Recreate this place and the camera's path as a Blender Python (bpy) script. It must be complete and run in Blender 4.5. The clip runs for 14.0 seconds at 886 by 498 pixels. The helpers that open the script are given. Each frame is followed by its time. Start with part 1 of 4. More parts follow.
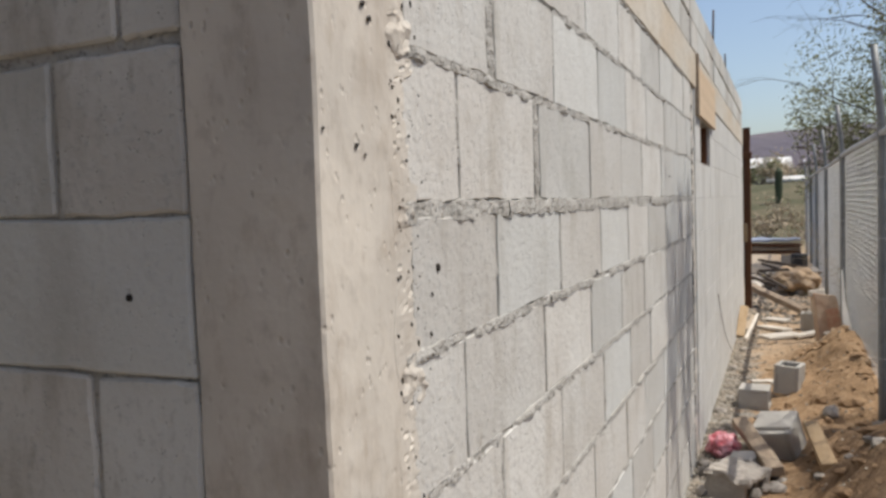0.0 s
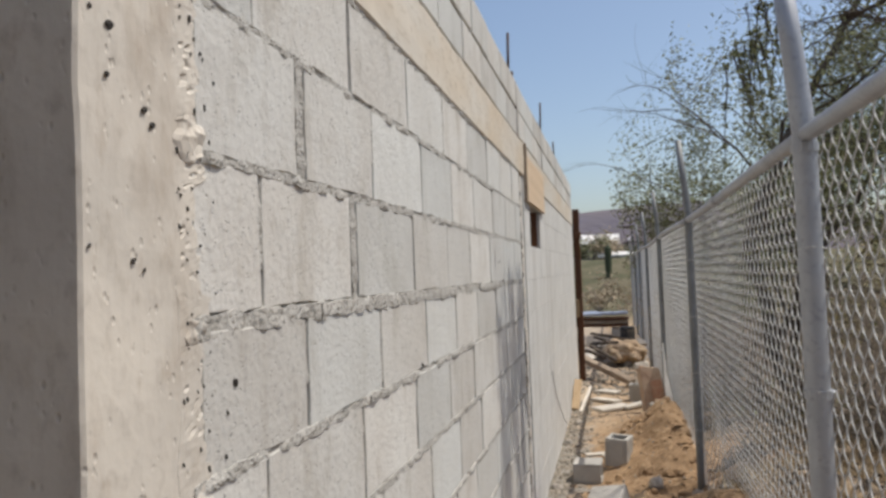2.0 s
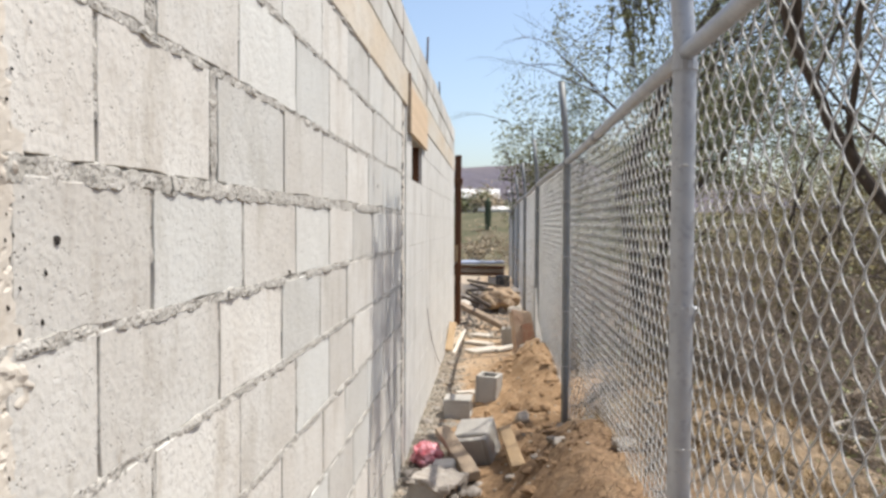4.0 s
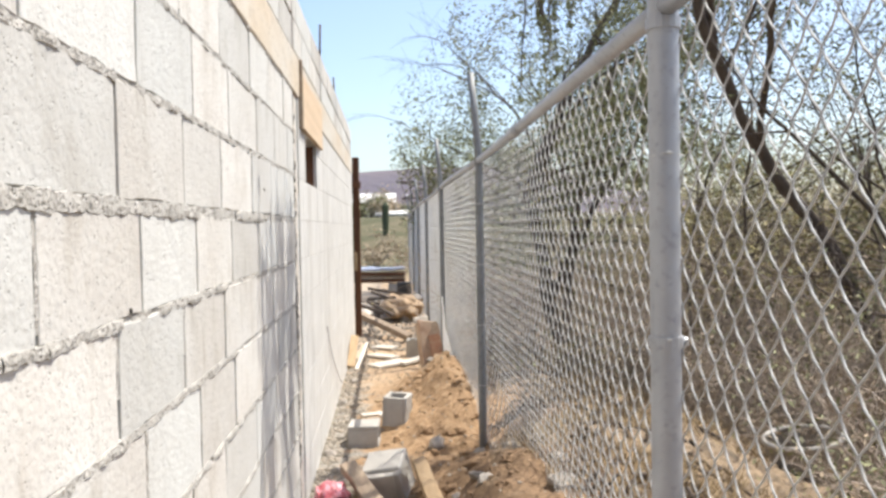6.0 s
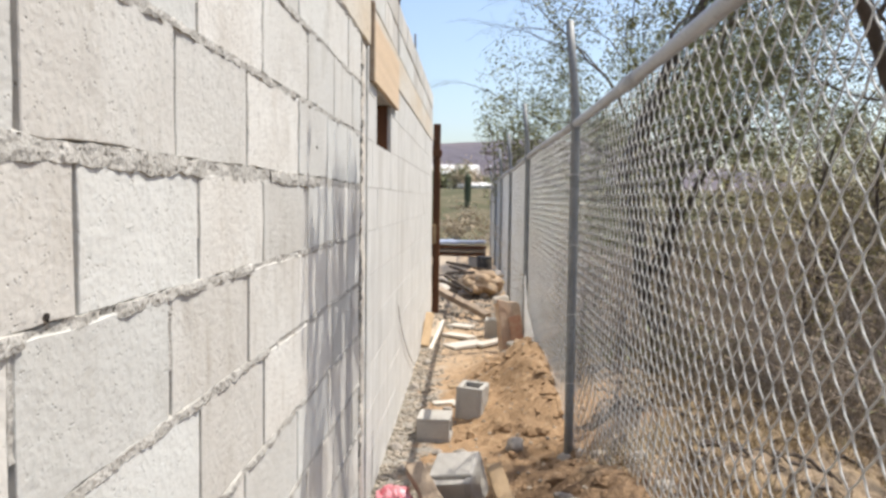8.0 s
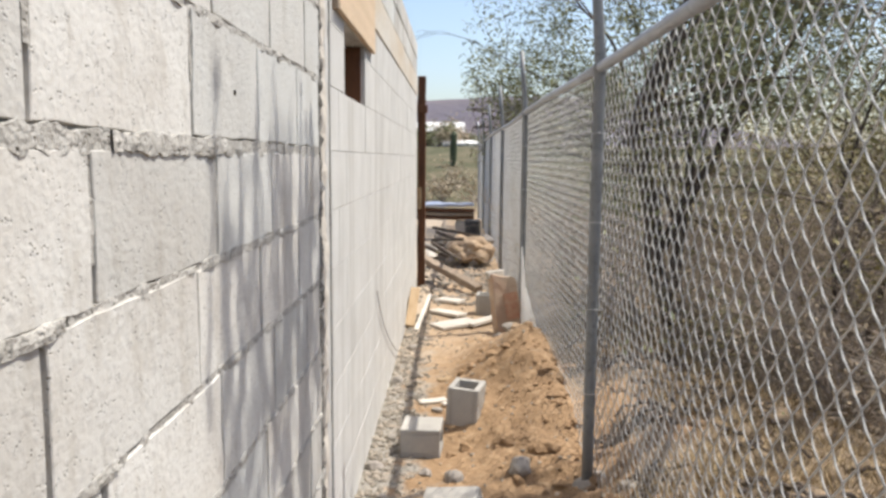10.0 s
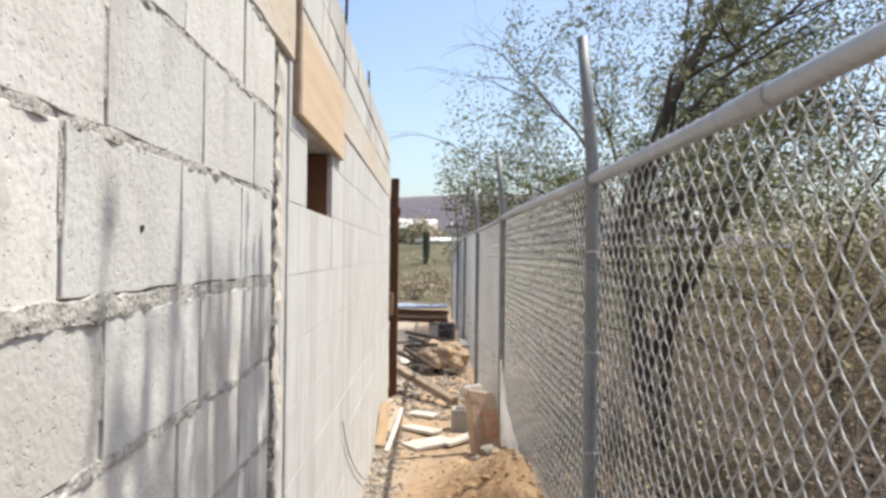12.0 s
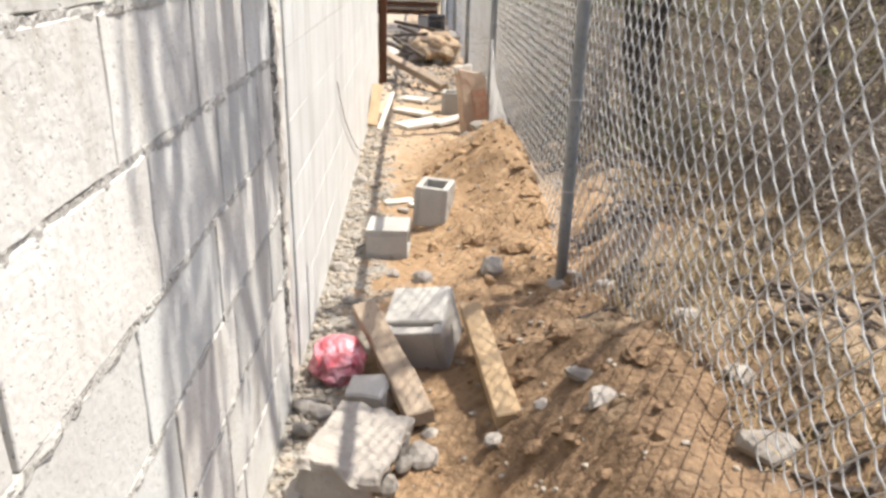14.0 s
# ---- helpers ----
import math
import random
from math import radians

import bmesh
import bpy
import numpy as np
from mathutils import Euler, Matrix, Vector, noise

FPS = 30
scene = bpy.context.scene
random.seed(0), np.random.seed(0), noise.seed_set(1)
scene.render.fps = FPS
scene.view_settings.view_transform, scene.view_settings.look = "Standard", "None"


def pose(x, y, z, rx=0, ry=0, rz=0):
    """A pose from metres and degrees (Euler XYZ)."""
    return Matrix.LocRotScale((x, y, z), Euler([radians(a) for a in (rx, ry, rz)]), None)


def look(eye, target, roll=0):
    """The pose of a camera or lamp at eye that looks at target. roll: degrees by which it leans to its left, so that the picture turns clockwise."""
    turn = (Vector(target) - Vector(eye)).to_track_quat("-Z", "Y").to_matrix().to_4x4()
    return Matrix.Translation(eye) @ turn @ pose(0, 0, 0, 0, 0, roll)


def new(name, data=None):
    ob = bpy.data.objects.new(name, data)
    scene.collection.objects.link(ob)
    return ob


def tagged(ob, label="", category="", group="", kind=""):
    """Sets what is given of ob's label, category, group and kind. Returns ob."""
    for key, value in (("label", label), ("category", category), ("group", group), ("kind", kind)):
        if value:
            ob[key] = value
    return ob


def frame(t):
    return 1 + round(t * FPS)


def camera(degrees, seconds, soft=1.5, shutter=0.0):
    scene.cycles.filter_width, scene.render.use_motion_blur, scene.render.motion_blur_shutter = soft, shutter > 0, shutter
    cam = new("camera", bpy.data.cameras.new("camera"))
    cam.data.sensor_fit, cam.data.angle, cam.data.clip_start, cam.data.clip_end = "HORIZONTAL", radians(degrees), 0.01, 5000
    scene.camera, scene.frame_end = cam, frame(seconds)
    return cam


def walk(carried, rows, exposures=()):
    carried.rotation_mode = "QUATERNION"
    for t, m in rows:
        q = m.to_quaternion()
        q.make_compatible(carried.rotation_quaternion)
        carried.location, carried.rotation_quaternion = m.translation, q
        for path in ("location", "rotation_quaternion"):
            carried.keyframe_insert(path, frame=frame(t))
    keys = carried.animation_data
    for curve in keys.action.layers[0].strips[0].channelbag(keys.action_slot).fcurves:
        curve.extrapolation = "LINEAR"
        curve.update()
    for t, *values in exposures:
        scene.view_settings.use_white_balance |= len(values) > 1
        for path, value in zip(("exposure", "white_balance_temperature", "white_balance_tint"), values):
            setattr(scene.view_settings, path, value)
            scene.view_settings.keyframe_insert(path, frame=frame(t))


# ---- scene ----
cam = camera(60.5, 14.0, soft=3.0)
PATH = [
    (0, (0.465, -0.628, 1.502), (-0.353, 1.193, 1.39), -2.0),
    (0.5, (0.484, -0.61, 1.526), (-0.064, 1.311, 1.434), -2.9),
    (1, (0.472, -0.606, 1.534), (-0.024, 1.33, 1.483), -3.0),
    (1.5, (0.481, -0.593, 1.544), (-0.012, 1.345, 1.558), -2.5),
    (2, (0.515, -0.576, 1.55), (0.08, 1.374, 1.618), -2.2),
    (2.5, (0.523, -0.57, 1.509), (0.177, 1.399, 1.528), -2.0),
    (3, (0.518, -0.57, 1.449), (0.295, 1.417, 1.408), -0.5),
    (3.2, (0.516, -0.57, 1.434), (0.328, 1.42, 1.37), -0.1),
    (5.3, (0.519, -0.112, 1.449), (0.407, 1.884, 1.382), 0.4),
    (5.5, (0.479, -0.049, 1.466), (0.375, 1.948, 1.401), 0.4),
    (6, (0.462, 0.037, 1.449), (0.602, 2.031, 1.392), -1.0),
    (6.5, (0.485, 0.131, 1.417), (0.712, 2.116, 1.32), -0.9),
    (7, (0.555, 0.298, 1.443), (0.614, 2.294, 1.33), -0.7),
    (7.5, (0.552, 0.413, 1.438), (0.528, 2.407, 1.285), -0.0),
    (8, (0.472, 0.598, 1.446), (0.399, 2.592, 1.317), 0.7),
    (8.2, (0.455, 0.662, 1.43), (0.386, 2.656, 1.289), 0.3),
    (10.3, (0.423, 1.528, 1.504), (0.393, 3.513, 1.264), 0.5),
    (10.5, (0.416, 1.584, 1.523), (0.377, 3.572, 1.311), 0.2),
    (11, (0.387, 1.686, 1.555), (0.337, 3.679, 1.395), -0.1),
    (11.5, (0.393, 1.762, 1.576), (0.374, 3.762, 1.527), 0.7),
    (12, (0.412, 1.807, 1.569), (0.449, 3.807, 1.582), 0.7),
    (12.5, (0.395, 1.813, 1.463), (0.479, 3.79, 1.172), 0.4),
    (13, (0.398, 1.777, 1.388), (0.483, 3.699, 0.844), 0.9),
    (13.5, (0.388, 1.716, 1.333), (0.467, 3.584, 0.621), 1.0),
    (14, (0.393, 1.675, 1.369), (0.469, 3.536, 0.641), 1.4),
]
walk(cam, [(t, look(eye, target, roll)) for t, eye, target, roll in PATH],
     exposures=[(0, 0.0), (0.5, -0.37), (1, -0.27), (1.5, -0.14), (2, -0.08), (2.5, -0.04), (3, 0.27), (3.2, 0.4), (5.3, 0.56), (6, 0.82), (6.5, 0.75), (7, 0.59), (7.5, 0.64), (8.2, 0.55), (10.5, 0.52), (12, 0.6), (12.5, 0.9), (14, 0.95)])

# ---- light ----
SUN = Vector((0.455, 0.13, 1.0)).normalized()
world = bpy.data.worlds.new("sky")
world.use_nodes = True
scene.world = world
wn = world.node_tree.nodes
sky = wn.new("ShaderNodeTexSky")
sky.sky_type, sky.sun_disc = "NISHITA", False
sky.sun_elevation = math.asin(SUN.z)
sky.sun_rotation = math.atan2(SUN.x, SUN.y)
sky.dust_density, sky.ozone_density, sky.air_density = 2.2, 1.0, 1.0
wn["Background"].inputs["Strength"].default_value = 0.15
world.node_tree.links.new(sky.outputs[0], wn["Background"].inputs["Color"])
sun = new("sun", bpy.data.lights.new("sun", "SUN"))
sun.data.energy, sun.data.angle, sun.data.color = 4.8, radians(0.53), (1.0, 0.955, 0.875)
sun.matrix_world = look(SUN * 40, (0, 0, 0))


# ---- materials ----
def material(name, base, alt=None, dark=None, rough=0.9, metal=0.0, big=1.5, fine=40.0, bump=0.3, dist=0.004,
             vary=0.0, pits=0.0, pit_scale=120.0, stretch=(1, 1, 1), island=False, spec=0.3, contrast=(0.35, 0.65), stain=None, stain_z=0.4, tint=None):
    """Two scales of noise between base, alt and dark, fine relief, a shade that differs from piece to piece."""
    m = bpy.data.materials.new(name)
    m.use_nodes = True
    nt = m.node_tree
    N, L = nt.nodes, nt.links
    bs = N["Principled BSDF"]
    bs.inputs["Roughness"].default_value = rough
    bs.inputs["Metallic"].default_value = metal
    bs.inputs["Specular IOR Level"].default_value = spec
    alt = alt or tuple(c * 0.8 for c in base)
    dark = dark or tuple(c * 0.6 for c in base)
    geo = N.new("ShaderNodeNewGeometry")
    mp = N.new("ShaderNodeMapping")
    mp.inputs["Scale"].default_value = stretch
    L.new(geo.outputs["Position"], mp.inputs["Vector"])

    def tex(scale, detail):
        n = N.new("ShaderNodeTexNoise")
        n.inputs["Scale"].default_value, n.inputs["Detail"].default_value = scale, detail
        L.new(mp.outputs[0], n.inputs["Vector"])
        return n

    def ramp(src, lo, hi):
        r = N.new("ShaderNodeMapRange")
        r.inputs["From Min"].default_value, r.inputs["From Max"].default_value = lo, hi
        L.new(src, r.inputs["Value"])
        return r.outputs[0]

    def mix(f, a, b, how="MIX"):
        x = N.new("ShaderNodeMix")
        x.data_type, x.blend_type = "RGBA", how
        for s, v in ((x.inputs[0], f), (x.inputs[6], a), (x.inputs[7], b)):
            if isinstance(v, (tuple, float, int)):
                s.default_value = (*v, 1) if isinstance(v, tuple) else v
            else:
                L.new(v, s)
        return x.outputs[2]

    n1, n2 = tex(big, 4), tex(fine, 5)
    col = mix(ramp(n1.outputs[0], *contrast), base, alt)
    col = mix(ramp(n2.outputs[0], 0.55, 0.8), col, dark)
    if stain:
        # drips and blotches of dirt, longer than wide
        sm = N.new("ShaderNodeMapping")
        sm.inputs["Scale"].default_value = (1, 1, stain_z)
        L.new(geo.outputs["Position"], sm.inputs["Vector"])
        for scale, lo, hi in ((7.0, 0.52, 0.80), (23.0, 0.58, 0.85)):
            n4 = N.new("ShaderNodeTexNoise")
            n4.inputs["Scale"].default_value, n4.inputs["Detail"].default_value, n4.inputs["Roughness"].default_value = scale, 7, 0.65
            L.new(sm.outputs[0], n4.inputs["Vector"])
            col = mix(ramp(n4.outputs[0], lo, hi), col, stain)
    height = n2.outputs[0]
    if pits:
        v = N.new("ShaderNodeTexVoronoi")
        v.inputs["Scale"].default_value = pit_scale
        L.new(mp.outputs[0], v.inputs["Vector"])
        n3 = tex(pit_scale * 0.35, 2)
        pit = N.new("ShaderNodeMath")
        pit.operation = "MULTIPLY"
        L.new(ramp(v.outputs["Distance"], 0.32, 0.12), pit.inputs[0])
        L.new(ramp(n3.outputs[0], 0.52, 0.62), pit.inputs[1])
        col = mix(pit.outputs[0], col, tuple(c * (1 - pits) for c in base))
        h = N.new("ShaderNodeMath")
        h.operation = "SUBTRACT"
        L.new(height, h.inputs[0])
        L.new(pit.outputs[0], h.inputs[1])
        height = h.outputs[0]
    if tint:
        # some pieces lean to another batch colour
        info = N.new("ShaderNodeObjectInfo")
        saw = N.new("ShaderNodeMath")
        saw.operation, saw.inputs[1].default_value = "PINGPONG", 0.11
        L.new(info.outputs["Random"], saw.inputs[0])
        col = mix(ramp(saw.outputs[0], 0.05, 0.16), col, tint)
    if vary:
        if island:
            rnd = geo.outputs["Random Per Island"]
        else:
            rnd = N.new("ShaderNodeObjectInfo").outputs["Random"]
        val = N.new("ShaderNodeMapRange")
        val.inputs["To Min"].default_value, val.inputs["To Max"].default_value = 1 - vary, 1 + vary * 0.5
        L.new(rnd, val.inputs["Value"])
        hsv = N.new("ShaderNodeHueSaturation")
        L.new(val.outputs[0], hsv.inputs["Value"])
        L.new(col, hsv.inputs["Color"])
        col = hsv.outputs[0]
    L.new(col, bs.inputs["Base Color"])
    b = N.new("ShaderNodeBump")
    b.inputs["Strength"].default_value, b.inputs["Distance"].default_value = bump, dist
    L.new(height, b.inputs["Height"])
    L.new(b.outputs[0], bs.inputs["Normal"])
    return m


M_BLOCK = material("block_face", (0.545, 0.53, 0.495), (0.495, 0.47, 0.43), (0.38, 0.365, 0.345), big=3.2, fine=75, bump=0.55, dist=0.004, vary=0.14, pits=0.45, pit_scale=140, stain=(0.31, 0.27, 0.22), tint=(0.50, 0.515, 0.50))
M_BLOCK2 = material("washed_block_face", (0.56, 0.55, 0.525), (0.505, 0.495, 0.47), (0.43, 0.415, 0.39), big=5, fine=90, bump=0.35, dist=0.002, vary=0.06, pits=0.25, pit_scale=150, stain=(0.29, 0.262, 0.225), stain_z=0.05)
M_MORTAR = material("mortar", (0.44, 0.42, 0.385), (0.31, 0.295, 0.265), (0.085, 0.08, 0.072), big=14, fine=110, bump=0.9, dist=0.006, pits=0.5, pit_scale=90)
M_CONC = material("cast_concrete", (0.56, 0.51, 0.44), (0.48, 0.44, 0.385), (0.40, 0.355, 0.305), big=5, fine=45, bump=0.4, dist=0.004, pits=0.18, pit_scale=75, stretch=(1, 1, 0.7), stain=(0.30, 0.235, 0.175))
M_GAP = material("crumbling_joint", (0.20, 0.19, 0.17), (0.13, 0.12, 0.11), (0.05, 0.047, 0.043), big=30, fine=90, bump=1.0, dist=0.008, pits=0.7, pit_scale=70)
M_BEAM = material("beam_concrete", (0.54, 0.51, 0.455), (0.52, 0.44, 0.34), (0.38, 0.32, 0.25), big=3, fine=50, bump=0.3, dist=0.003, stretch=(1, 0.4, 1))
M_LIME = material("pale_concrete", (0.60, 0.55, 0.48), (0.50, 0.46, 0.40), (0.40, 0.36, 0.32), big=6, fine=80, bump=0.4, dist=0.003)
M_PLY = material("plywood", (0.60, 0.46, 0.32), (0.54, 0.41, 0.28), (0.45, 0.33, 0.22), rough=0.7, big=5, fine=40, bump=0.15, dist=0.001, stretch=(1, 0.25, 4))
M_BROWN = material("stained_wood", (0.13, 0.055, 0.025), (0.09, 0.04, 0.02), (0.04, 0.02, 0.012), rough=0.75, big=6, fine=60, bump=0.4, dist=0.002, stretch=(3, 3, 0.25))
M_TIMBER = material("raw_timber", (0.36, 0.26, 0.155), (0.30, 0.21, 0.12), (0.27, 0.17, 0.09), rough=0.8, big=8, fine=60, bump=0.4, dist=0.002, stretch=(3, 0.4, 2))
M_OLDWOOD = material("weathered_wood", (0.33, 0.26, 0.19), (0.24, 0.18, 0.13), (0.12, 0.09, 0.06), rough=0.85, big=9, fine=70, bump=0.6, dist=0.003, stretch=(2, 0.5, 2))
M_STEEL = material("galvanized_steel", (0.40, 0.41, 0.43), (0.34, 0.35, 0.37), (0.26, 0.265, 0.28), rough=0.5, metal=0.45, big=9, fine=60, bump=0.12, dist=0.001, spec=0.5)
M_WIRE = material("galvanized_wire", (0.51, 0.505, 0.485), (0.44, 0.435, 0.42), (0.33, 0.325, 0.31), rough=0.7, metal=0.3, big=20, fine=90, bump=0.1, dist=0.0005, spec=0.5)
M_POST = material("dull_steel_tube", (0.245, 0.25, 0.25), (0.20, 0.205, 0.205), (0.11, 0.11, 0.112), rough=0.6, metal=0.4, big=9, fine=60, bump=0.15, dist=0.001, spec=0.4)
M_RUST = material("rusty_rebar", (0.10, 0.06, 0.045), (0.07, 0.045, 0.035), (0.04, 0.03, 0.025), rough=0.85, big=12, fine=90, bump=0.4, dist=0.001)
M_CMU = material("loose_block", (0.43, 0.405, 0.365), (0.37, 0.35, 0.315), (0.30, 0.29, 0.27), big=8, fine=120, bump=0.6, dist=0.003, vary=0.1, pits=0.4, pit_scale=160)
M_STONE = material("grey_rubble", (0.33, 0.285, 0.23), (0.27, 0.235, 0.19), (0.22, 0.20, 0.17), big=12, fine=70, bump=0.8, dist=0.005, vary=0.3, island=True)
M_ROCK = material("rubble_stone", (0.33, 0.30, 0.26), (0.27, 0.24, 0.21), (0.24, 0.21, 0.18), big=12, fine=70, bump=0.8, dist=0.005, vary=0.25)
M_PAPER = material("cement_bag_paper", (0.45, 0.35, 0.26), (0.40, 0.27, 0.19), (0.30, 0.22, 0.16), rough=0.75, big=7, fine=40, bump=0.5, dist=0.004)
M_PRINT = material("red_print", (0.42, 0.19, 0.12), (0.46, 0.30, 0.2), (0.34, 0.16, 0.11), rough=0.75, big=20, fine=50, bump=0.3)
M_PINK = material("pink_plastic", (0.42, 0.075, 0.09), (0.50, 0.26, 0.28), (0.28, 0.08, 0.17), rough=0.4, big=22, fine=60, bump=0.5, dist=0.004, spec=0.5)
M_WHITE = material("white_plastic", (0.74, 0.72, 0.68), (0.66, 0.64, 0.60), (0.52, 0.50, 0.46), rough=0.5, big=8, fine=40, bump=0.4, dist=0.004)
M_BARK = material("dark_bark", (0.10, 0.078, 0.062), (0.07, 0.055, 0.044), (0.04, 0.032, 0.026), rough=0.95, big=9, fine=60, bump=0.8, dist=0.006, stretch=(2, 2, 0.5))
M_TWIG = material("dry_twig", (0.40, 0.335, 0.275), (0.29, 0.235, 0.185), (0.06, 0.047, 0.038), rough=0.95, big=9, fine=60, bump=0.4, dist=0.003, vary=0.4, island=True)
M_LEAF = material("mesquite_leaf", (0.265, 0.265, 0.12), (0.19, 0.20, 0.095), (0.11, 0.12, 0.06), rough=0.6, big=1.2, fine=25, bump=0.1, vary=0.55, island=True)
M_LEAF2 = material("autumn_leaf", (0.36, 0.30, 0.12), (0.28, 0.24, 0.10), (0.16, 0.145, 0.07), rough=0.6, big=1.0, fine=25, bump=0.1, vary=0.3, island=True)
M_GRASS = material("dry_grass", (0.36, 0.27, 0.15), (0.27, 0.19, 0.10), (0.16, 0.11, 0.06), rough=0.85, big=2, fine=30, bump=0.1, vary=0.4, island=True)
M_BRUSH = material("brush_leaf", (0.42, 0.34, 0.235), (0.33, 0.26, 0.175), (0.19, 0.15, 0.105), rough=0.85, big=1.3, fine=20, bump=0.1, vary=0.28, island=True)
# the haze of distance is mixed into this purple-grey base colour
M_HILL = material("far_hill", (0.095, 0.085, 0.105), (0.115, 0.095, 0.10), (0.07, 0.066, 0.08), big=0.012, fine=0.08, bump=0.5, dist=4.0)
M_ROOF = material("pale_metal_roof", (0.66, 0.64, 0.60), (0.58, 0.56, 0.52), (0.46, 0.44, 0.42), rough=0.5, big=0.6, fine=5, bump=0.1)
M_HOUSE = material("far_house_wall", (0.42, 0.38, 0.33), (0.35, 0.31, 0.27), (0.25, 0.22, 0.2), big=0.6, fine=5, bump=0.1)
M_DARK = material("dark_opening", (0.03, 0.025, 0.022), rough=0.95, bump=0.1)
M_BLUE = material("blue_tarp", (0.26, 0.30, 0.40), (0.34, 0.36, 0.42), (0.18, 0.2, 0.27), rough=0.55, big=5, fine=40, bump=0.4, dist=0.004)
M_CACTUS = material("cactus_skin", (0.06, 0.075, 0.04), (0.045, 0.055, 0.03), rough=0.7, big=3, fine=30, bump=0.3)
M_BLACK = material("black_rubber", (0.035, 0.035, 0.037), rough=0.7, big=5, fine=50, bump=0.3)


def ground_material():
    m = bpy.data.materials.new("sandy_soil")
    m.use_nodes = True
    nt = m.node_tree
    N, L = nt.nodes, nt.links
    bs = N["Principled BSDF"]
    bs.inputs["Roughness"].default_value = 0.95
    bs.inputs["Specular IOR Level"].default_value = 0.15
    geo = N.new("ShaderNodeNewGeometry")
    sep = N.new("ShaderNodeSeparateXYZ")
    L.new(geo.outputs["Position"], sep.inputs[0])

    def tex(scale, detail=5):
        n = N.new("ShaderNodeTexNoise")
        n.inputs["Scale"].default_value, n.inputs["Detail"].default_value = scale, detail
        L.new(geo.outputs["Position"], n.inputs["Vector"])
        return n.outputs[0]

    def rng(src, lo, hi, a=0.0, b=1.0):
        r = N.new("ShaderNodeMapRange")
        for i, v in enumerate((lo, hi, a, b)):
            r.inputs[1 + i].default_value = v
        L.new(src, r.inputs[0])
        return r.outputs[0]

    def mix(f, a, b):
        x = N.new("ShaderNodeMix")
        x.data_type = "RGBA"
        for s, v in ((x.inputs[0], f), (x.inputs[6], a), (x.inputs[7], b)):
            if isinstance(v, tuple):
                s.default_value = (*v, 1)
            else:
                L.new(v, s)
        return x.outputs[2]

    def add(a, b, op="ADD"):
        x = N.new("ShaderNodeMath")
        x.operation = op
        L.new(a, x.inputs[0])
        L.new(b, x.inputs[1])
        return x.outputs[0]

    soil = mix(rng(tex(3.0), 0.35, 0.65), (0.335, 0.220, 0.126), (0.265, 0.172, 0.098))
    soil = mix(rng(tex(38), 0.56, 0.8), soil, (0.115, 0.068, 0.036))
    soil = mix(rng(tex(16), 0.55, 0.72), soil, (0.40, 0.28, 0.17))
    # cement dust and gravel along the foot of the block wall
    edge = add(sep.outputs[0], rng(tex(7), 0.3, 0.7, -0.16, 0.16))
    grit = mix(rng(tex(60), 0.4, 0.65), (0.31, 0.285, 0.25), (0.16, 0.145, 0.12))
    soil = mix(rng(edge, 0.30, 0.12), soil, grit)
    # trodden pale soil farther along the passage
    pale = add(sep.outputs[1], rng(tex(2.2), 0.3, 0.7, -1.0, 1.0))
    soil = mix(rng(pale, 6.3, 7.6, 0.0, 0.55), soil, (0.47, 0.36, 0.25))
    # dug earth along the fence, darkened for tree shade put into the colour
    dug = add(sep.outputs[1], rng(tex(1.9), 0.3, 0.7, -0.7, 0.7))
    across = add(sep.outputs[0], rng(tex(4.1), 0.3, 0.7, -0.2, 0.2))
    tree_shade = add(rng(dug, 4.9, 4.2), rng(across, 0.45, 0.75), "MULTIPLY")
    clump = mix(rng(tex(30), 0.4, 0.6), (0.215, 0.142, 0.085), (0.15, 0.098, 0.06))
    soil = mix(tree_shade, soil, clump)
    # dry grass and litter beyond the fence
    out = add(sep.outputs[0], rng(tex(3.5), 0.3, 0.7, -0.5, 0.5))
    litter = mix(rng(tex(24), 0.4, 0.65), (0.275, 0.205, 0.135), (0.135, 0.10, 0.068))
    litter = mix(rng(tex(6.5), 0.52, 0.68), litter, (0.12, 0.095, 0.07))
    soil = mix(rng(out, 1.0, 1.5), soil, litter)
    # scrub on the slope far off
    far = mix(rng(tex(0.9), 0.4, 0.62), (0.125, 0.108, 0.068), (0.075, 0.076, 0.042))
    soil = mix(rng(sep.outputs[1], 19, 27), soil, far)
    L.new(soil, bs.inputs["Base Color"])
    b = N.new("ShaderNodeBump")
    b.inputs["Strength"].default_value, b.inputs["Distance"].default_value = 0.6, 0.02
    L.new(add(tex(19, 8), tex(70, 4)), b.inputs["Height"])
    L.new(b.outputs[0], bs.inputs["Normal"])
    return m


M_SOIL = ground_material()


# ---- helpers for building ----
def link_mesh(name, me, mat, parent=None, label=""):
    if mat and not me.materials:
        me.materials.append(mat)
    ob = new(name, me)
    if parent is not None:
        ob.parent = parent
    if label:
        tagged(ob, label)
    return ob


def part(name, bm, mat, parent=None, label="", smooth=False):
    me = bpy.data.meshes.new(name)
    bmesh.ops.recalc_face_normals(bm, faces=bm.faces[:])
    bm.to_mesh(me)
    bm.free()
    if smooth:
        me.shade_smooth()
    return link_mesh(name, me, mat, parent, label)


def raw(name, verts, faces, mat, parent=None, label="", smooth=False):
    me = bpy.data.meshes.new(name)
    me.from_pydata([tuple(v) for v in verts], [], faces)
    if smooth:
        me.shade_smooth()
    return link_mesh(name, me, mat, parent, label)


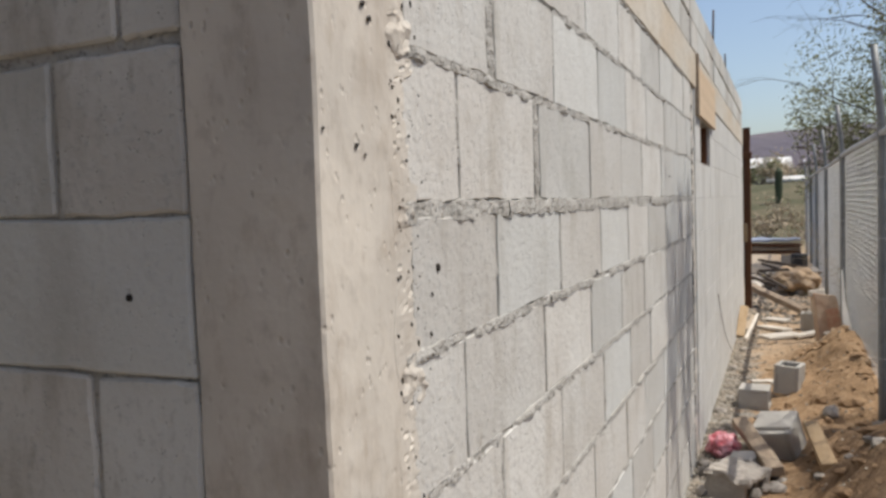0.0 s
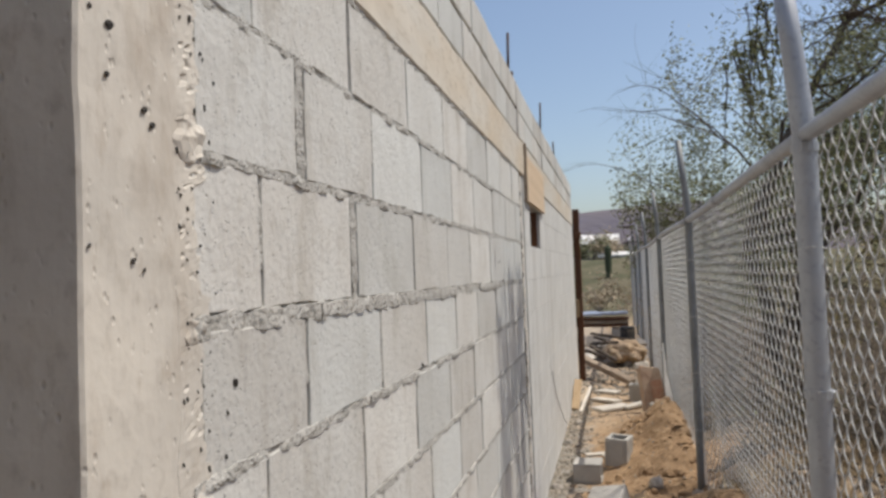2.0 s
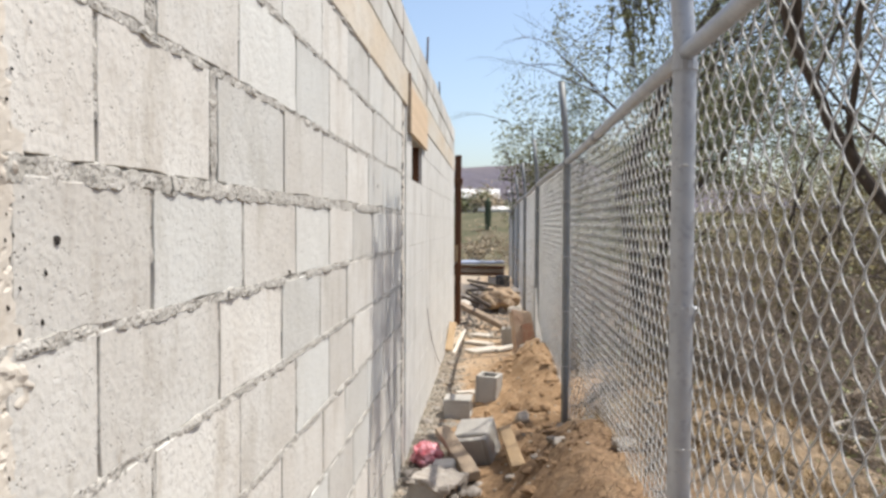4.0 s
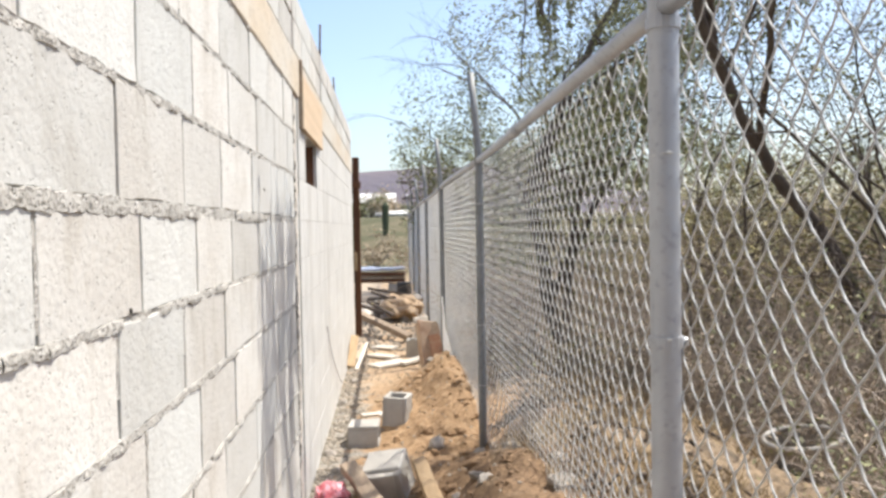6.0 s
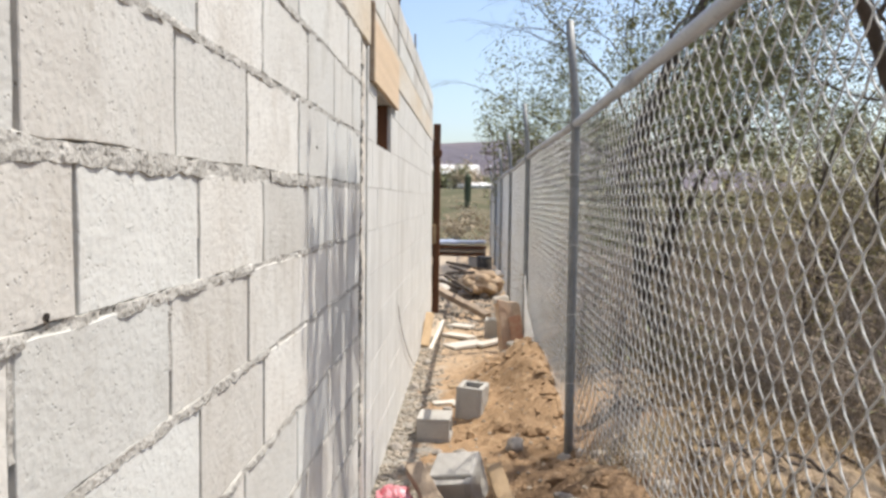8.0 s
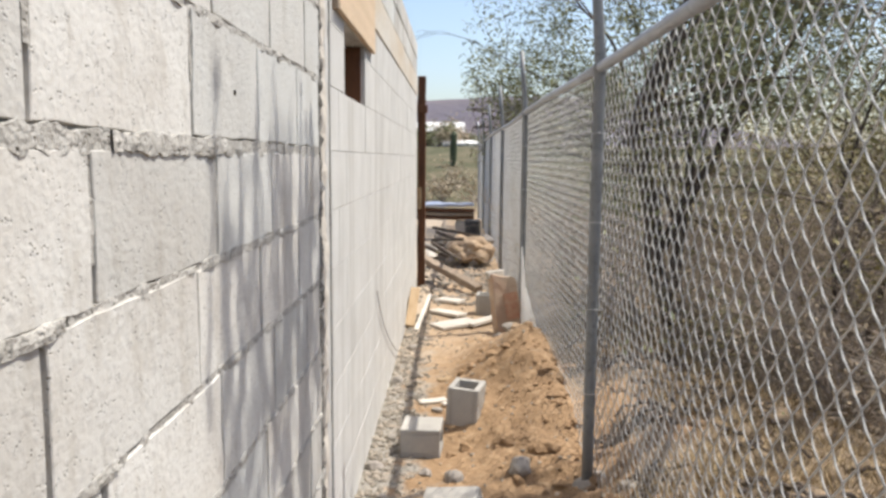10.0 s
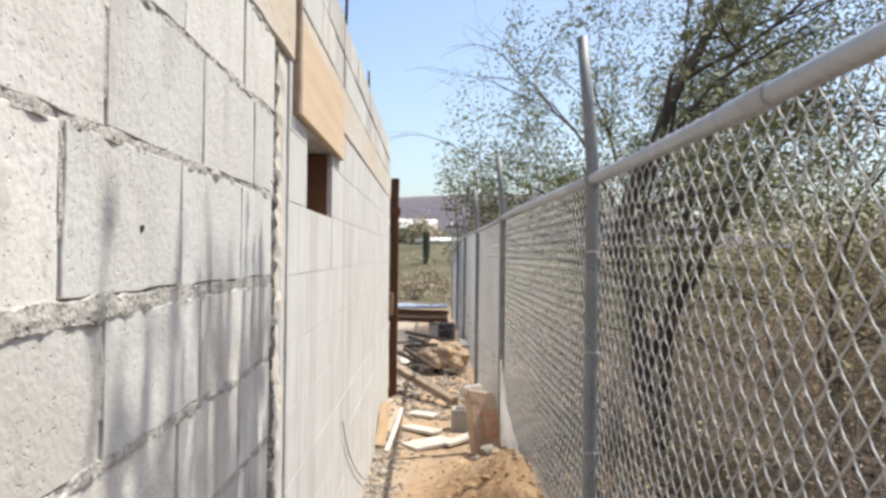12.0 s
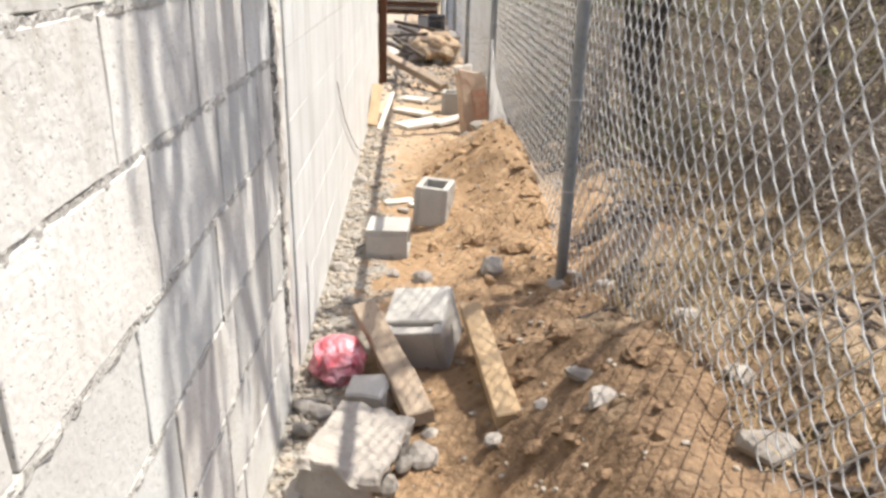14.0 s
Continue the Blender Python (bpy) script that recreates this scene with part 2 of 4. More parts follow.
def thing(name, label, category, group="", kind="", at=(0, 0, 0)):
    ob = new(name)
    ob.location = at
    return tagged(ob, label, category, group, kind)


def box(size, bevel=0.0, centre=(0, 0, 0), seg=1):
    bm = bmesh.new()
    bmesh.ops.create_cube(bm, size=1.0)
    bmesh.ops.scale(bm, vec=size, verts=bm.verts)
    if bevel:
        bmesh.ops.bevel(bm, geom=bm.edges[:], offset=bevel, segments=seg, affect="EDGES", profile=0.5)
    bmesh.ops.translate(bm, vec=centre, verts=bm.verts)
    return bm


def cut(bm, axis, n, lo, hi):
    """Slice a mesh n times along an axis so that it can be roughened."""
    for i in range(1, n):
        co, no = [0, 0, 0], [0, 0, 0]
        co[axis], no[axis] = lo + (hi - lo) * i / n, 1
        bmesh.ops.bisect_plane(bm, geom=bm.verts[:] + bm.edges[:] + bm.faces[:], plane_co=co, plane_no=no)


def roughen(bm, amp, scale, seed=0.0):
    for v in bm.verts:
        v.co += noise.noise_vector(v.co * scale + Vector((seed, seed * 1.7, -seed))) * amp
    return bm


def rough_box(size, centre, n=(1, 1, 1), bevel=0.01, amp=0.004, scale=8.0, seed=0.0):
    bm = box(size, bevel)
    for a in range(3):
        if n[a] > 1:
            cut(bm, a, n[a], -size[a] / 2, size[a] / 2)
    roughen(bm, amp, scale, seed)
    bmesh.ops.translate(bm, vec=centre, verts=bm.verts)
    return bm


def tube_data(points, radii, sides=6, verts=None, faces=None, close=True):
    """A tapered tube along points, added to verts and faces."""
    verts = [] if verts is None else verts
    faces = [] if faces is None else faces
    base, n = len(verts), len(points)
    for i, p in enumerate(points):
        d = (points[min(i + 1, n - 1)] - points[max(i - 1, 0)]).normalized()
        side = d.cross(Vector((0.31, 0.87, 0.37))).normalized()
        up = side.cross(d)
        for k in range(sides):
            a = 2 * math.pi * k / sides
            verts.append(p + (side * math.cos(a) + up * math.sin(a)) * radii[i])
    for i in range(n - 1):
        for k in range(sides):
            a, b = base + i * sides + k, base + i * sides + (k + 1) % sides
            faces.append((a, b, b + sides, a + sides))
    if close:
        faces.append(tuple(base + k for k in reversed(range(sides))))
        faces.append(tuple(base + (n - 1) * sides + k for k in range(sides)))
    return verts, faces


def tube(name, points, radii, mat, parent=None, label="", sides=10):
    v, f = tube_data([Vector(p) for p in points], radii, sides)
    ob = raw(name, v, f, mat, parent, label, smooth=True)
    for poly in ob.data.polygons[-2:]:
        poly.use_smooth = False
    return ob


# ---- ground ----
def step(a, b, x):
    t = min(1.0, max(0.0, (x - a) / (b - a)))
    return t * t * (3 - 2 * t)


def ground_height(x, y):
    p = Vector((x, y, 0.0))
    inside = step(0.35, 1.02, x) * ((0.17 + 0.07 * (1 - step(3.6, 4.4, y))) * (1 - step(6.8, 7.9, y)))
    h = inside
    # heap of dug earth beside the fence
    h += 0.22 * math.exp(-((x - 0.88) / 0.32) ** 2 - ((y - 6.1) / 0.8) ** 2) * (1 - 0.6 * step(0.96, 1.12, x))
    near = (1 - step(10, 14, y)) * (1 - step(2.4, 4.0, x)) * step(0.0, 2.0, y)
    clod = 0.06 * noise.noise(p * 3.1) + 0.035 * noise.noise(p * 6.3) + 0.022 * noise.noise(p * 13.0) + 0.016 * noise.noise(p * 27.0)
    h += clod * near * (0.25 + 0.75 * step(0.3, 0.7, x) * (1 - step(7.2, 8.2, y)))
    # spoil thrown up against the fence, with a dug-out hollow
    h += 0.20 * (1 - step(3.2, 4.3, y)) * step(1.2, 2.4, y) * step(0.52, 1.0, x) * (1 - 0.85 * step(1.2, 1.9, x))
    h -= 0.07 * math.exp(-((y - 4.62) / 0.35) ** 2) * step(0.6, 0.95, x) * (1 - step(1.05, 1.4, x))
    h -= 0.20 * math.exp(-((x - 1.11) / 0.15) ** 2 - ((y - 3.76) / 0.085) ** 2) + 0.07 * math.exp(-((x - 0.88) / 0.07) ** 2 - ((y - 3.86) / 0.06) ** 2)
    # bank beyond the fence, falling to the scrub
    crest = 1.95 - 0.55 * step(4.9, 6.2, y) - 0.4 * (1 - step(3.2, 4.2, y)) if y < 8 else 1.4
    h += 0.12 * step(1.05, 1.4, x) * (1 - step(crest, crest + 0.8, x)) * (1 - step(9, 12, y))
    h -= 0.35 * step(crest, crest + 1.8, x) * (1 - step(10, 20, y))
    # slope far ahead
    h += 2.1 * step(25, 42, y) + 0.12 * noise.noise(p * 0.4) * step(14, 22, y) + 1.6 * noise.noise(p * 0.05) * step(40, 90, y)
    h += 0.1 * noise.noise(p * 0.7) * step(2.5, 6, abs(x))
    return h


def spread(lo, fine_lo, fine_hi, hi, d, grow=1.22):
    xs = [fine_lo + d * i for i in range(int((fine_hi - fine_lo) / d) + 1)]
    s, x = d, xs[-1]
    while x < hi:
        s *= grow
        x += s
        xs.append(x)
    s, x = d, xs[0]
    while x > lo:
        s *= grow
        x -= s
        xs.insert(0, x)
    return xs


def build_ground():
    xs = spread(-900, -0.02, 2.1, 900, 0.022)
    ys = spread(-900, 2.9, 7.6, 1400, 0.022, 1.10)
    verts = [(x, y, ground_height(x, y)) for y in ys for x in xs]
    w = len(xs)
    faces = [(j * w + i, j * w + i + 1, (j + 1) * w + i + 1, (j + 1) * w + i) for j in range(len(ys) - 1) for i in range(w - 1)]
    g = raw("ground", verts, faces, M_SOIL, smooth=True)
    tagged(g, "sandy orange soil, dug up and trodden, with dry scrub", "ground", kind="structure")


build_ground()

# ---- block wall along the passage ----
COURSE = 0.212


def level(k):
    """Height of the bed joint k courses above the joint at eye level."""
    known = {-3: 0.866, -2: 1.088, -1: 1.295, 0: 1.5, 1: 1.719, 2: 1.93}
    return known.get(k, 1.5 + COURSE * k)


WALL_T = 0.16
END_Y, COL_Y = 0.08, 0.262
STRIP_A, STRIP_B = 3.79, 4.03
WALL_END = 9.7
TOP = 2.68
WIN = (4.36, 5.02, 1.715, 1.985)

wall = thing("wall_west", "unplastered grey concrete block wall with rough mortar joints", "wall", kind="structure")


def slab(y0, y1, z0, z1, x0=-WALL_T, x1=-0.010):
    return box((x1 - x0, y1 - y0, z1 - z0), 0, ((x0 + x1) / 2, (y0 + y1) / 2, (z0 + z1) / 2))


def join(*bms):
    out = bms[0]
    for b in bms[1:]:
        me = bpy.data.meshes.new("tmp")
        b.to_mesh(me)
        b.free()
        out.from_mesh(me)
        bpy.data.meshes.remove(me)
    return out


core = join(slab(COL_Y, STRIP_A - 0.03, -0.3, level(3)), slab(STRIP_B, WIN[0], -0.3, level(3), x1=-0.003), slab(WIN[1], WALL_END, -0.3, level(3), x1=-0.003),
            slab(WIN[0], WIN[1], -0.3, WIN[2], x1=-0.003), slab(WIN[0], WIN[1], WIN[3], level(3), x1=-0.003), slab(COL_Y, WALL_END, 2.345, TOP - 0.01))
part("mortar_bed", core, M_MORTAR, wall, "rough grey mortar")

EVEN = (0.480, 0.900, 1.340, 1.785, 2.190, 2.665, 3.075, 3.480)
ODD = (0.642, 1.040, 1.490, 1.900, 2.310, 2.778, 3.190, 3.590)
SHIFT = {0: {1.340: 1.375, 1.785: 1.800}, -1: {1.040: 1.065}, -2: {0.900: 0.925, 1.340: 1.355, 1.785: 1.770}}
rnd = random.Random(4)


def block(parent, y0, y1, z0, z1, mat, proud=0.0, bev=0.005, seed=0.0, wobble=0.0035, worn=False):
    sx = 0.06
    bm = box((sx, y1 - y0, z1 - z0), bev, (proud - sx / 2, (y0 + y1) / 2, (z0 + z1) / 2))
    if worn:
        cut(bm, 1, 9, y0, y1)
        cut(bm, 2, 4, z0, z1)
        for v in bm.verts:
            d = noise.noise_vector(v.co * 48 + Vector((seed, seed * 1.7, -seed))) * 0.0042
            v.co += Vector((d.x * 0.25, d.y, d.z))
    for v in bm.verts:
        d = noise.noise_vector(v.co * 9 + Vector((seed, 0, seed))) * wobble
        v.co += Vector((d.x * 0.3, d.y, d.z))
    return part("concrete_block", bm, mat, parent)


def course_row(k, y_start, joints, y_end, z0, z1, mat, thick=()):
    ys = [y_start, *joints, y_end]
    for i in range(len(ys) - 1):
        ja = 0.0055 if i else 0.0
        jb = 0.0055 if i < len(ys) - 2 else 0.0
        if ys[i] in thick:
            ja = 0.022
        if ys[i + 1] in thick:
            jb = 0.022
        if ys[i + 1] - jb - ys[i] - ja < 0.05:
            continue
        block(wall, ys[i] + ja, ys[i + 1] - jb, z0, z1, mat, rnd.uniform(-0.0012, 0.0012), 0.0015, k * 3.1 + i, worn=k > -6)


JOINTS, WIDE = {}, {}
for k in range(-8, 3):
    js = EVEN if k % 2 == 0 else ODD
    js = [SHIFT.get(k, {}).get(j, j) + (0.0 if -3 <= k <= 1 else rnd.uniform(-0.03, 0.03)) for j in js]
    thick = ()
    if k == 0:
        thick = (js[1],)
    if k == 1:
        thick = (js[0],)
    lo = 0.0055 if k else 0.011
    JOINTS[k], WIDE[k] = js, thick
    course_row(k, COL_Y + 0.04 + rnd.uniform(-0.012, 0.02), js, STRIP_A + 0.008 + rnd.uniform(-0.010, 0.014), level(k) + lo, level(k + 1) - (0.0055 if k != -1 else 0.014), M_BLOCK, thick)

# washed, smoother stretch beyond the tie column
for k in range(-8, 3):
    off = 0.0 if k % 2 == 0 else 0.2
    js, y = [], STRIP_B + 0.18 + off
    while y < WALL_END - 0.1:
        js.append(y)
        y += 0.41
    z0, z1 = level(k) + 0.0012, level(k + 1) - 0.0012
    ys = [STRIP_B + 0.002, *js, WALL_END - 0.004]
    for i in range(len(ys) - 1):
        a, b = ys[i] + 0.0012, ys[i + 1] - 0.0012
        if z1 > WIN[2] and z0 < WIN[3]:
            if a < WIN[1] and b > WIN[0]:
                for c, d in ((a, min(b, WIN[0])), (max(a, WIN[1]), b)):
                    if d - c > 0.03:
                        block(wall, c, d, z0, z1, M_BLOCK2, 0.0, 0.0004, k + i, 0.0008)
                zl, zh = max(z0, WIN[3]), min(z1, WIN[2])
                c, d = max(a, WIN[0]), min(b, WIN[1])
                if z1 - zl > 0.03 and zl == WIN[3]:
                    block(wall, c, d, zl, z1, M_BLOCK2, 0.0, 0.0004, k + i, 0.0008)
                if zh - z0 > 0.03 and zh == WIN[2]:
                    block(wall, c, d, z0, zh, M_BLOCK2, 0.0, 0.0004, k + i, 0.0008)
                continue
        block(wall, a, b, z0, z1, M_BLOCK2, rnd.uniform(-0.0006, 0.0006), 0.0004, k + i, 0.0008)

# two courses on top of the ring beam
for n, (z0, z1) in enumerate(((2.352, 2.508), (2.522, TOP))):
    y, i = COL_Y + (0.1 if n else 0.3), 0
    ys = [0.09]
    while y < WALL_END - 0.2:
        ys.append(y)
        y += 0.41
    ys.append(WALL_END)
    for i in range(len(ys) - 1):
        a, b = ys[i] + 0.006, ys[i + 1] - 0.006
        for g in (3.88, 5.42):
            if a < g < b:
                block(wall, a, g - 0.02, z0, z1, M_BLOCK, 0.0, 0.005, i)
                a = g + 0.02
        if b - a > 0.04:
            block(wall, a, b, z0, z1, M_BLOCK, rnd.uniform(-0.002, 0.004), 0.005, i + n * 7.0)


# mortar in the joints: ragged, partly flush, partly open
def bead(verts, faces, a, b, half, out, seed, ragged_amp=0.004):
    """A strip of mortar from a to b (y, z) on the wall's face."""
    a, b = Vector((0, *a)), Vector((0, *b))
    d = (b - a).normalized()
    side = Vector((0, -d.z, d.y))
    n = max(3, int((b - a).length / 0.011))
    base = len(verts)
    for i in range(n + 1):
        p = a + (b - a) * i / n
        q = p + Vector((seed, 0, 0))
        w = half * (1 + 0.45 * noise.noise(q * 31) + 0.25 * noise.noise(q * 75))
        mid = side * (0.004 * noise.noise(q * 12))
        lift = out + ragged_amp * noise.noise(q * 22) + 0.4 * ragged_amp * noise.noise(q * 70)
        for u, f in ((-1.0, None), (-0.8, 0.8), (-0.1, 1.0), (0.7, 0.6), (1.0, None)):
            c = p + mid + side * (w * u)
            c.x = -0.012 if f is None else lift * f + 0.0022 * noise.noise(Vector((c.y * 90, c.z * 90, seed)))
            verts.append(c)
    for i in range(n):
        for q in range(4):
            c = base + i * 5 + q
            faces.append((c, c + 5, c + 6, c + 1))


def mortar_joints():
    r = random.Random(11)
    for k in range(-7, 4):
        verts, faces, y = [], [], 0.275
        while y < 3.79:
            ln = r.uniform(0.15, 0.6)
            e = min(y + ln, 3.80)
            if r.random() < 1.1:
                fat = 0.0185 if k == 0 else 0.0110
                bead(verts, faces, (y, level(k) - (0.004 if k == 0 else 0.0015)), (e, level(k) - (0.004 if k == 0 else 0.0015)), fat, r.uniform(-0.002, 0.004) if k == 0 else r.uniform(-0.001, 0.0025), k * 2.3, 0.0060)
            y = e + (0.0 if k == 0 or r.random() < 0.8 else r.uniform(0.0, 0.014))
        raw("bed_joint", verts, faces, M_MORTAR, wall, "rough grey mortar joint")
    for k in range(-7, 3):
        verts, faces = [], []
        for n, y in enumerate(JOINTS[k]):
            wide = y in WIDE[k]
            if wide or r.random() < 0.55:
                z0, z1 = level(k) + 0.008, level(k + 1) - 0.008
                c = z0 + (z1 - z0) * (r.uniform(0, 0.4) if not wide else 0)
                bead(verts, faces, (y, c), (y, z1), 0.022 if wide else 0.0085, -0.001 if wide else r.uniform(-0.005, 0.0005), k + n * 1.7, 0.003)
        raw("head_joint", verts, faces, M_MORTAR, wall, "thin mortar joint between blocks")


mortar_joints()
for y, z, w in ((0.386, 1.413, 0.007), (1.42, 1.31, 0.006), (2.9, 1.6, 0.007)):
    bm = bmesh.new()
    bmesh.ops.create_icosphere(bm, subdivisions=2, radius=w)
    bmesh.ops.scale(bm, vec=(0.25, 1.3, 0.9), verts=bm.verts)
    roughen(bm, 0.004, 90, z)
    bmesh.ops.translate(bm, vec=(0.002, y, z), verts=bm.verts)
    part("chip", bm, M_DARK, wall, "small dark chipped hole")

# corner column, with the joint where concrete ran over the blocks
col = thing("corner_column", "cast concrete corner column, board-marked, pale and chipped", "column", kind="structure")
bm = rough_box((0.185, COL_Y - END_Y, 3.0), (-0.0925, (COL_Y + END_Y) / 2, 1.19), n=(4, 6, 90), bevel=0.004, amp=0.0022, scale=14, seed=3)
part("concrete_shaft", bm, M_CONC, col)


def spill():
    """Slurry that ran out of the column's form and lies over the ends of the blocks."""
    verts, faces = [], []
    n, m = 560, 9
    for i in range(n + 1):
        z = -0.05 + 2.75 * i / n
        w = 0.070 + 0.026 * noise.noise(Vector((z * 7, 2, 0))) + 0.016 * noise.noise(Vector((z * 31, 5, 0))) + 0.008 * noise.noise(Vector((z * 95, 1, 0)))
        if abs((z - 1.5) / COURSE - round((z - 1.5) / COURSE)) < 0.16:
            w += 0.02
        for q in range(m + 1):
            u = q / m
            y = COL_Y - 0.022 + 0.016 * noise.noise(Vector((z * 11, 6, 6))) * (1 - u) + u * w
            o = 0.0002 + 0.0006 * noise.noise(Vector((z * 38, y * 38, 3))) + 0.0006 * noise.noise(Vector((z * 110, y * 110, 3)))
            hole = noise.noise(Vector((z * 105, y * 125, 11))) + 0.25 * noise.noise(Vector((z * 9, 4, 2)))
            if q > 2 and hole > 0.36:
                o -= 0.0035 * min(1.0, (hole - 0.36) * 6)
            if q in (0, m):
                o = -0.004
            verts.append((o, y, z))
    for i in range(n):
        for q in range(m):
            c = i * (m + 1) + q
            faces.append((c, c + 1, c + m + 2, c + m + 1))
    return raw("mortar_edge", verts, faces, M_CONC, col, "ragged concrete edge with honeycomb holes")


spill()
for z, y, s in ((1.735, 0.285, 0.030), (1.49, 0.285, 0.018), (1.265, 0.285, 0.026), (1.245, 0.32, 0.016)):
    bm = bmesh.new()
    bmesh.ops.create_icosphere(bm, subdivisions=3, radius=s)
    bmesh.ops.scale(bm, vec=(0.07, 1.25, 1.0), verts=bm.verts)
    roughen(bm, 0.006, 60, z)
    bmesh.ops.translate(bm, vec=(0.001, y, z), verts=bm.verts)
    part("mortar_lump", bm, M_CONC, col)

for y, z, w in ((0.093, 1.593, 0.004), (0.165, 1.578, 0.006), (0.13, 1.83, 0.007), (0.125, 1.775, 0.005), (0.19, 1.75, 0.006), (0.205, 1.735, 0.006), (0.10, 1.84, 0.004), (0.185, 1.568, 0.004)):
    bm = bmesh.new()
    bmesh.ops.create_icosphere(bm, subdivisions=2, radius=w)
    bmesh.ops.scale(bm, vec=(0.12, 1.2, 0.7), verts=bm.verts)
    roughen(bm, 0.004, 90, z)
    bmesh.ops.translate(bm, vec=(0.001, y, z), verts=bm.verts)
    part("chip", bm, M_DARK, col, "small dark chipped hole")

r = random.Random(15)
for k in range(70):
    z = r.uniform(0.9, 2.0)
    y = COL_Y - 0.01 + abs(r.gauss(0, 0.055))
    bm = bmesh.new()
    bmesh.ops.create_icosphere(bm, subdivisions=1, radius=r.uniform(0.0012, 0.0036))
    bmesh.ops.scale(bm, vec=(0.5, 0.8, r.uniform(0.8, 1.8)), verts=bm.verts)
    roughen(bm, 0.002, 140, z)
    bmesh.ops.translate(bm, vec=(0.001, y, z), verts=bm.verts)
    part("chip", bm, M_DARK, col)

# ring beam and tie column
beam = thing("ring_beam", "cast concrete ring beam, beige, running along the block wall", "beam", kind="structure")
bm = rough_box((WALL_T + 0.004, WALL_END - 0.09, 0.205), (-WALL_T / 2 + 0.004, (WALL_END + 0.09) / 2, 2.238), n=(1, 90, 3), bevel=0.006, amp=0.004, scale=9, seed=7)
part("concrete_beam", bm, M_BEAM, beam)
tie = thing("tie_column", "narrow cast concrete tie column with a dark open joint", "column", kind="structure")
bm = rough_box((0.14, 0.095, 2.42), (-0.073, 3.914, 0.92), n=(1, 2, 80), bevel=0.006, amp=0.012, scale=17, seed=9)
part("concrete_shaft", bm, M_LIME, tie)
bm = rough_box((0.14, 0.07, 2.42), (-0.076, 3.994, 0.92), n=(1, 1, 40), bevel=0.004, amp=0.003, scale=10, seed=4)
part("concrete_edge", bm, M_BLOCK2, tie)
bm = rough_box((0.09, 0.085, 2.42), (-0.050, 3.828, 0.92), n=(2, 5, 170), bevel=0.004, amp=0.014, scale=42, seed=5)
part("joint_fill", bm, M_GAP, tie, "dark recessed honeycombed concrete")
for z, h in ((0.42, 0.05), (0.98, 0.03), (1.19, 0.022), (1.385, 0.03), (1.77, 0.04)):
    bm = rough_box((0.05, 0.07, h), (-0.026, 3.846, z), n=(2, 3, 2), bevel=0.004, amp=0.012, scale=30, seed=z)
    part("mortar_lump", bm, M_MORTAR, tie)

# end wall round the corner, in shade
end = thing("wall_south", "shaded grey concrete block end wall with mortar joints", "wall", kind="structure")
bm = box((3.6, 0.14, 3.0), 0, (-0.185 - 1.8, END_Y + 0.012 + 0.07, 1.19))
part("mortar_bed", bm, M_MORTAR, end)
for k in range(-8, 6):
    x = -0.187
    first = {0: 0.225, 1: 0.10, -1: 0.41, -2: 0.18}.get(k, 0.22 if k % 2 else 0.4)
    ln = first
    while x > -2.4:
        a, b = x - ln + 0.006, x - 0.006
        sy = 0.06
        bm = box((b - a, sy, COURSE - 0.010), 0.004, ((a + b) / 2, END_Y + sy / 2 + 0.004, level(k) + COURSE / 2))
        if x > -1.2:
            cut(bm, 0, 9, a, b)
            cut(bm, 2, 4, level(k), level(k + 1))
            for v in bm.verts:
                d = noise.noise_vector(v.co * 48 + Vector((k, 0, 0))) * 0.0045
                v.co += Vector((d.x, d.y * 0.25, d.z))
        roughen(bm, 0.003, 9, k + x)
        part("concrete_block", bm, M_BLOCK, end)
        x -= ln
        ln = 0.41
bm = bmesh.new()
bmesh.ops.create_cone(bm, cap_ends=True, segments=10, radius1=0.006, radius2=0.004, depth=0.004)
bmesh.ops.rotate(bm, matrix=Matrix.Rotation(radians(90), 3, "X"), verts=bm.verts)
bmesh.ops.translate(bm, vec=(-0.292, END_Y + 0.002, 1.4), verts=bm.verts)
part("drill_hole", bm, M_DARK, end, "small dark drilled hole")

# unseen walls and roof slab that close the building
# wall behind, porch roof and porch wall are added to shade the end wall
for nm, sz, c in (("wall_north", (3.6, 0.15, 2.9), (-1.97, WALL_END - 0.08, 1.2)), ("wall_back", (0.15, 9.5, 2.9), (-3.86, 4.9, 1.2)), ("wall_behind", (5.0, 0.15, 3.2), (-1.6, -2.7, 1.3)), ("roof_porch", (3.9, 2.6, 0.12), (-2.1, -1.3, 2.85)), ("wall_porch", (0.15, 2.6, 3.0), (-3.9, -1.3, 1.3)), ("roof_slab", (3.6, 9.3, 0.12), (-1.98, 4.9, 2.2))):
    tagged(part(nm, box(sz, 0.01, c), M_BLOCK2), "plain grey block wall added out of view around the unfinished building" if "wall" in nm else "plain concrete slab added out of view at the unfinished building", "wall" if "wall" in nm else "roof", kind="structure")

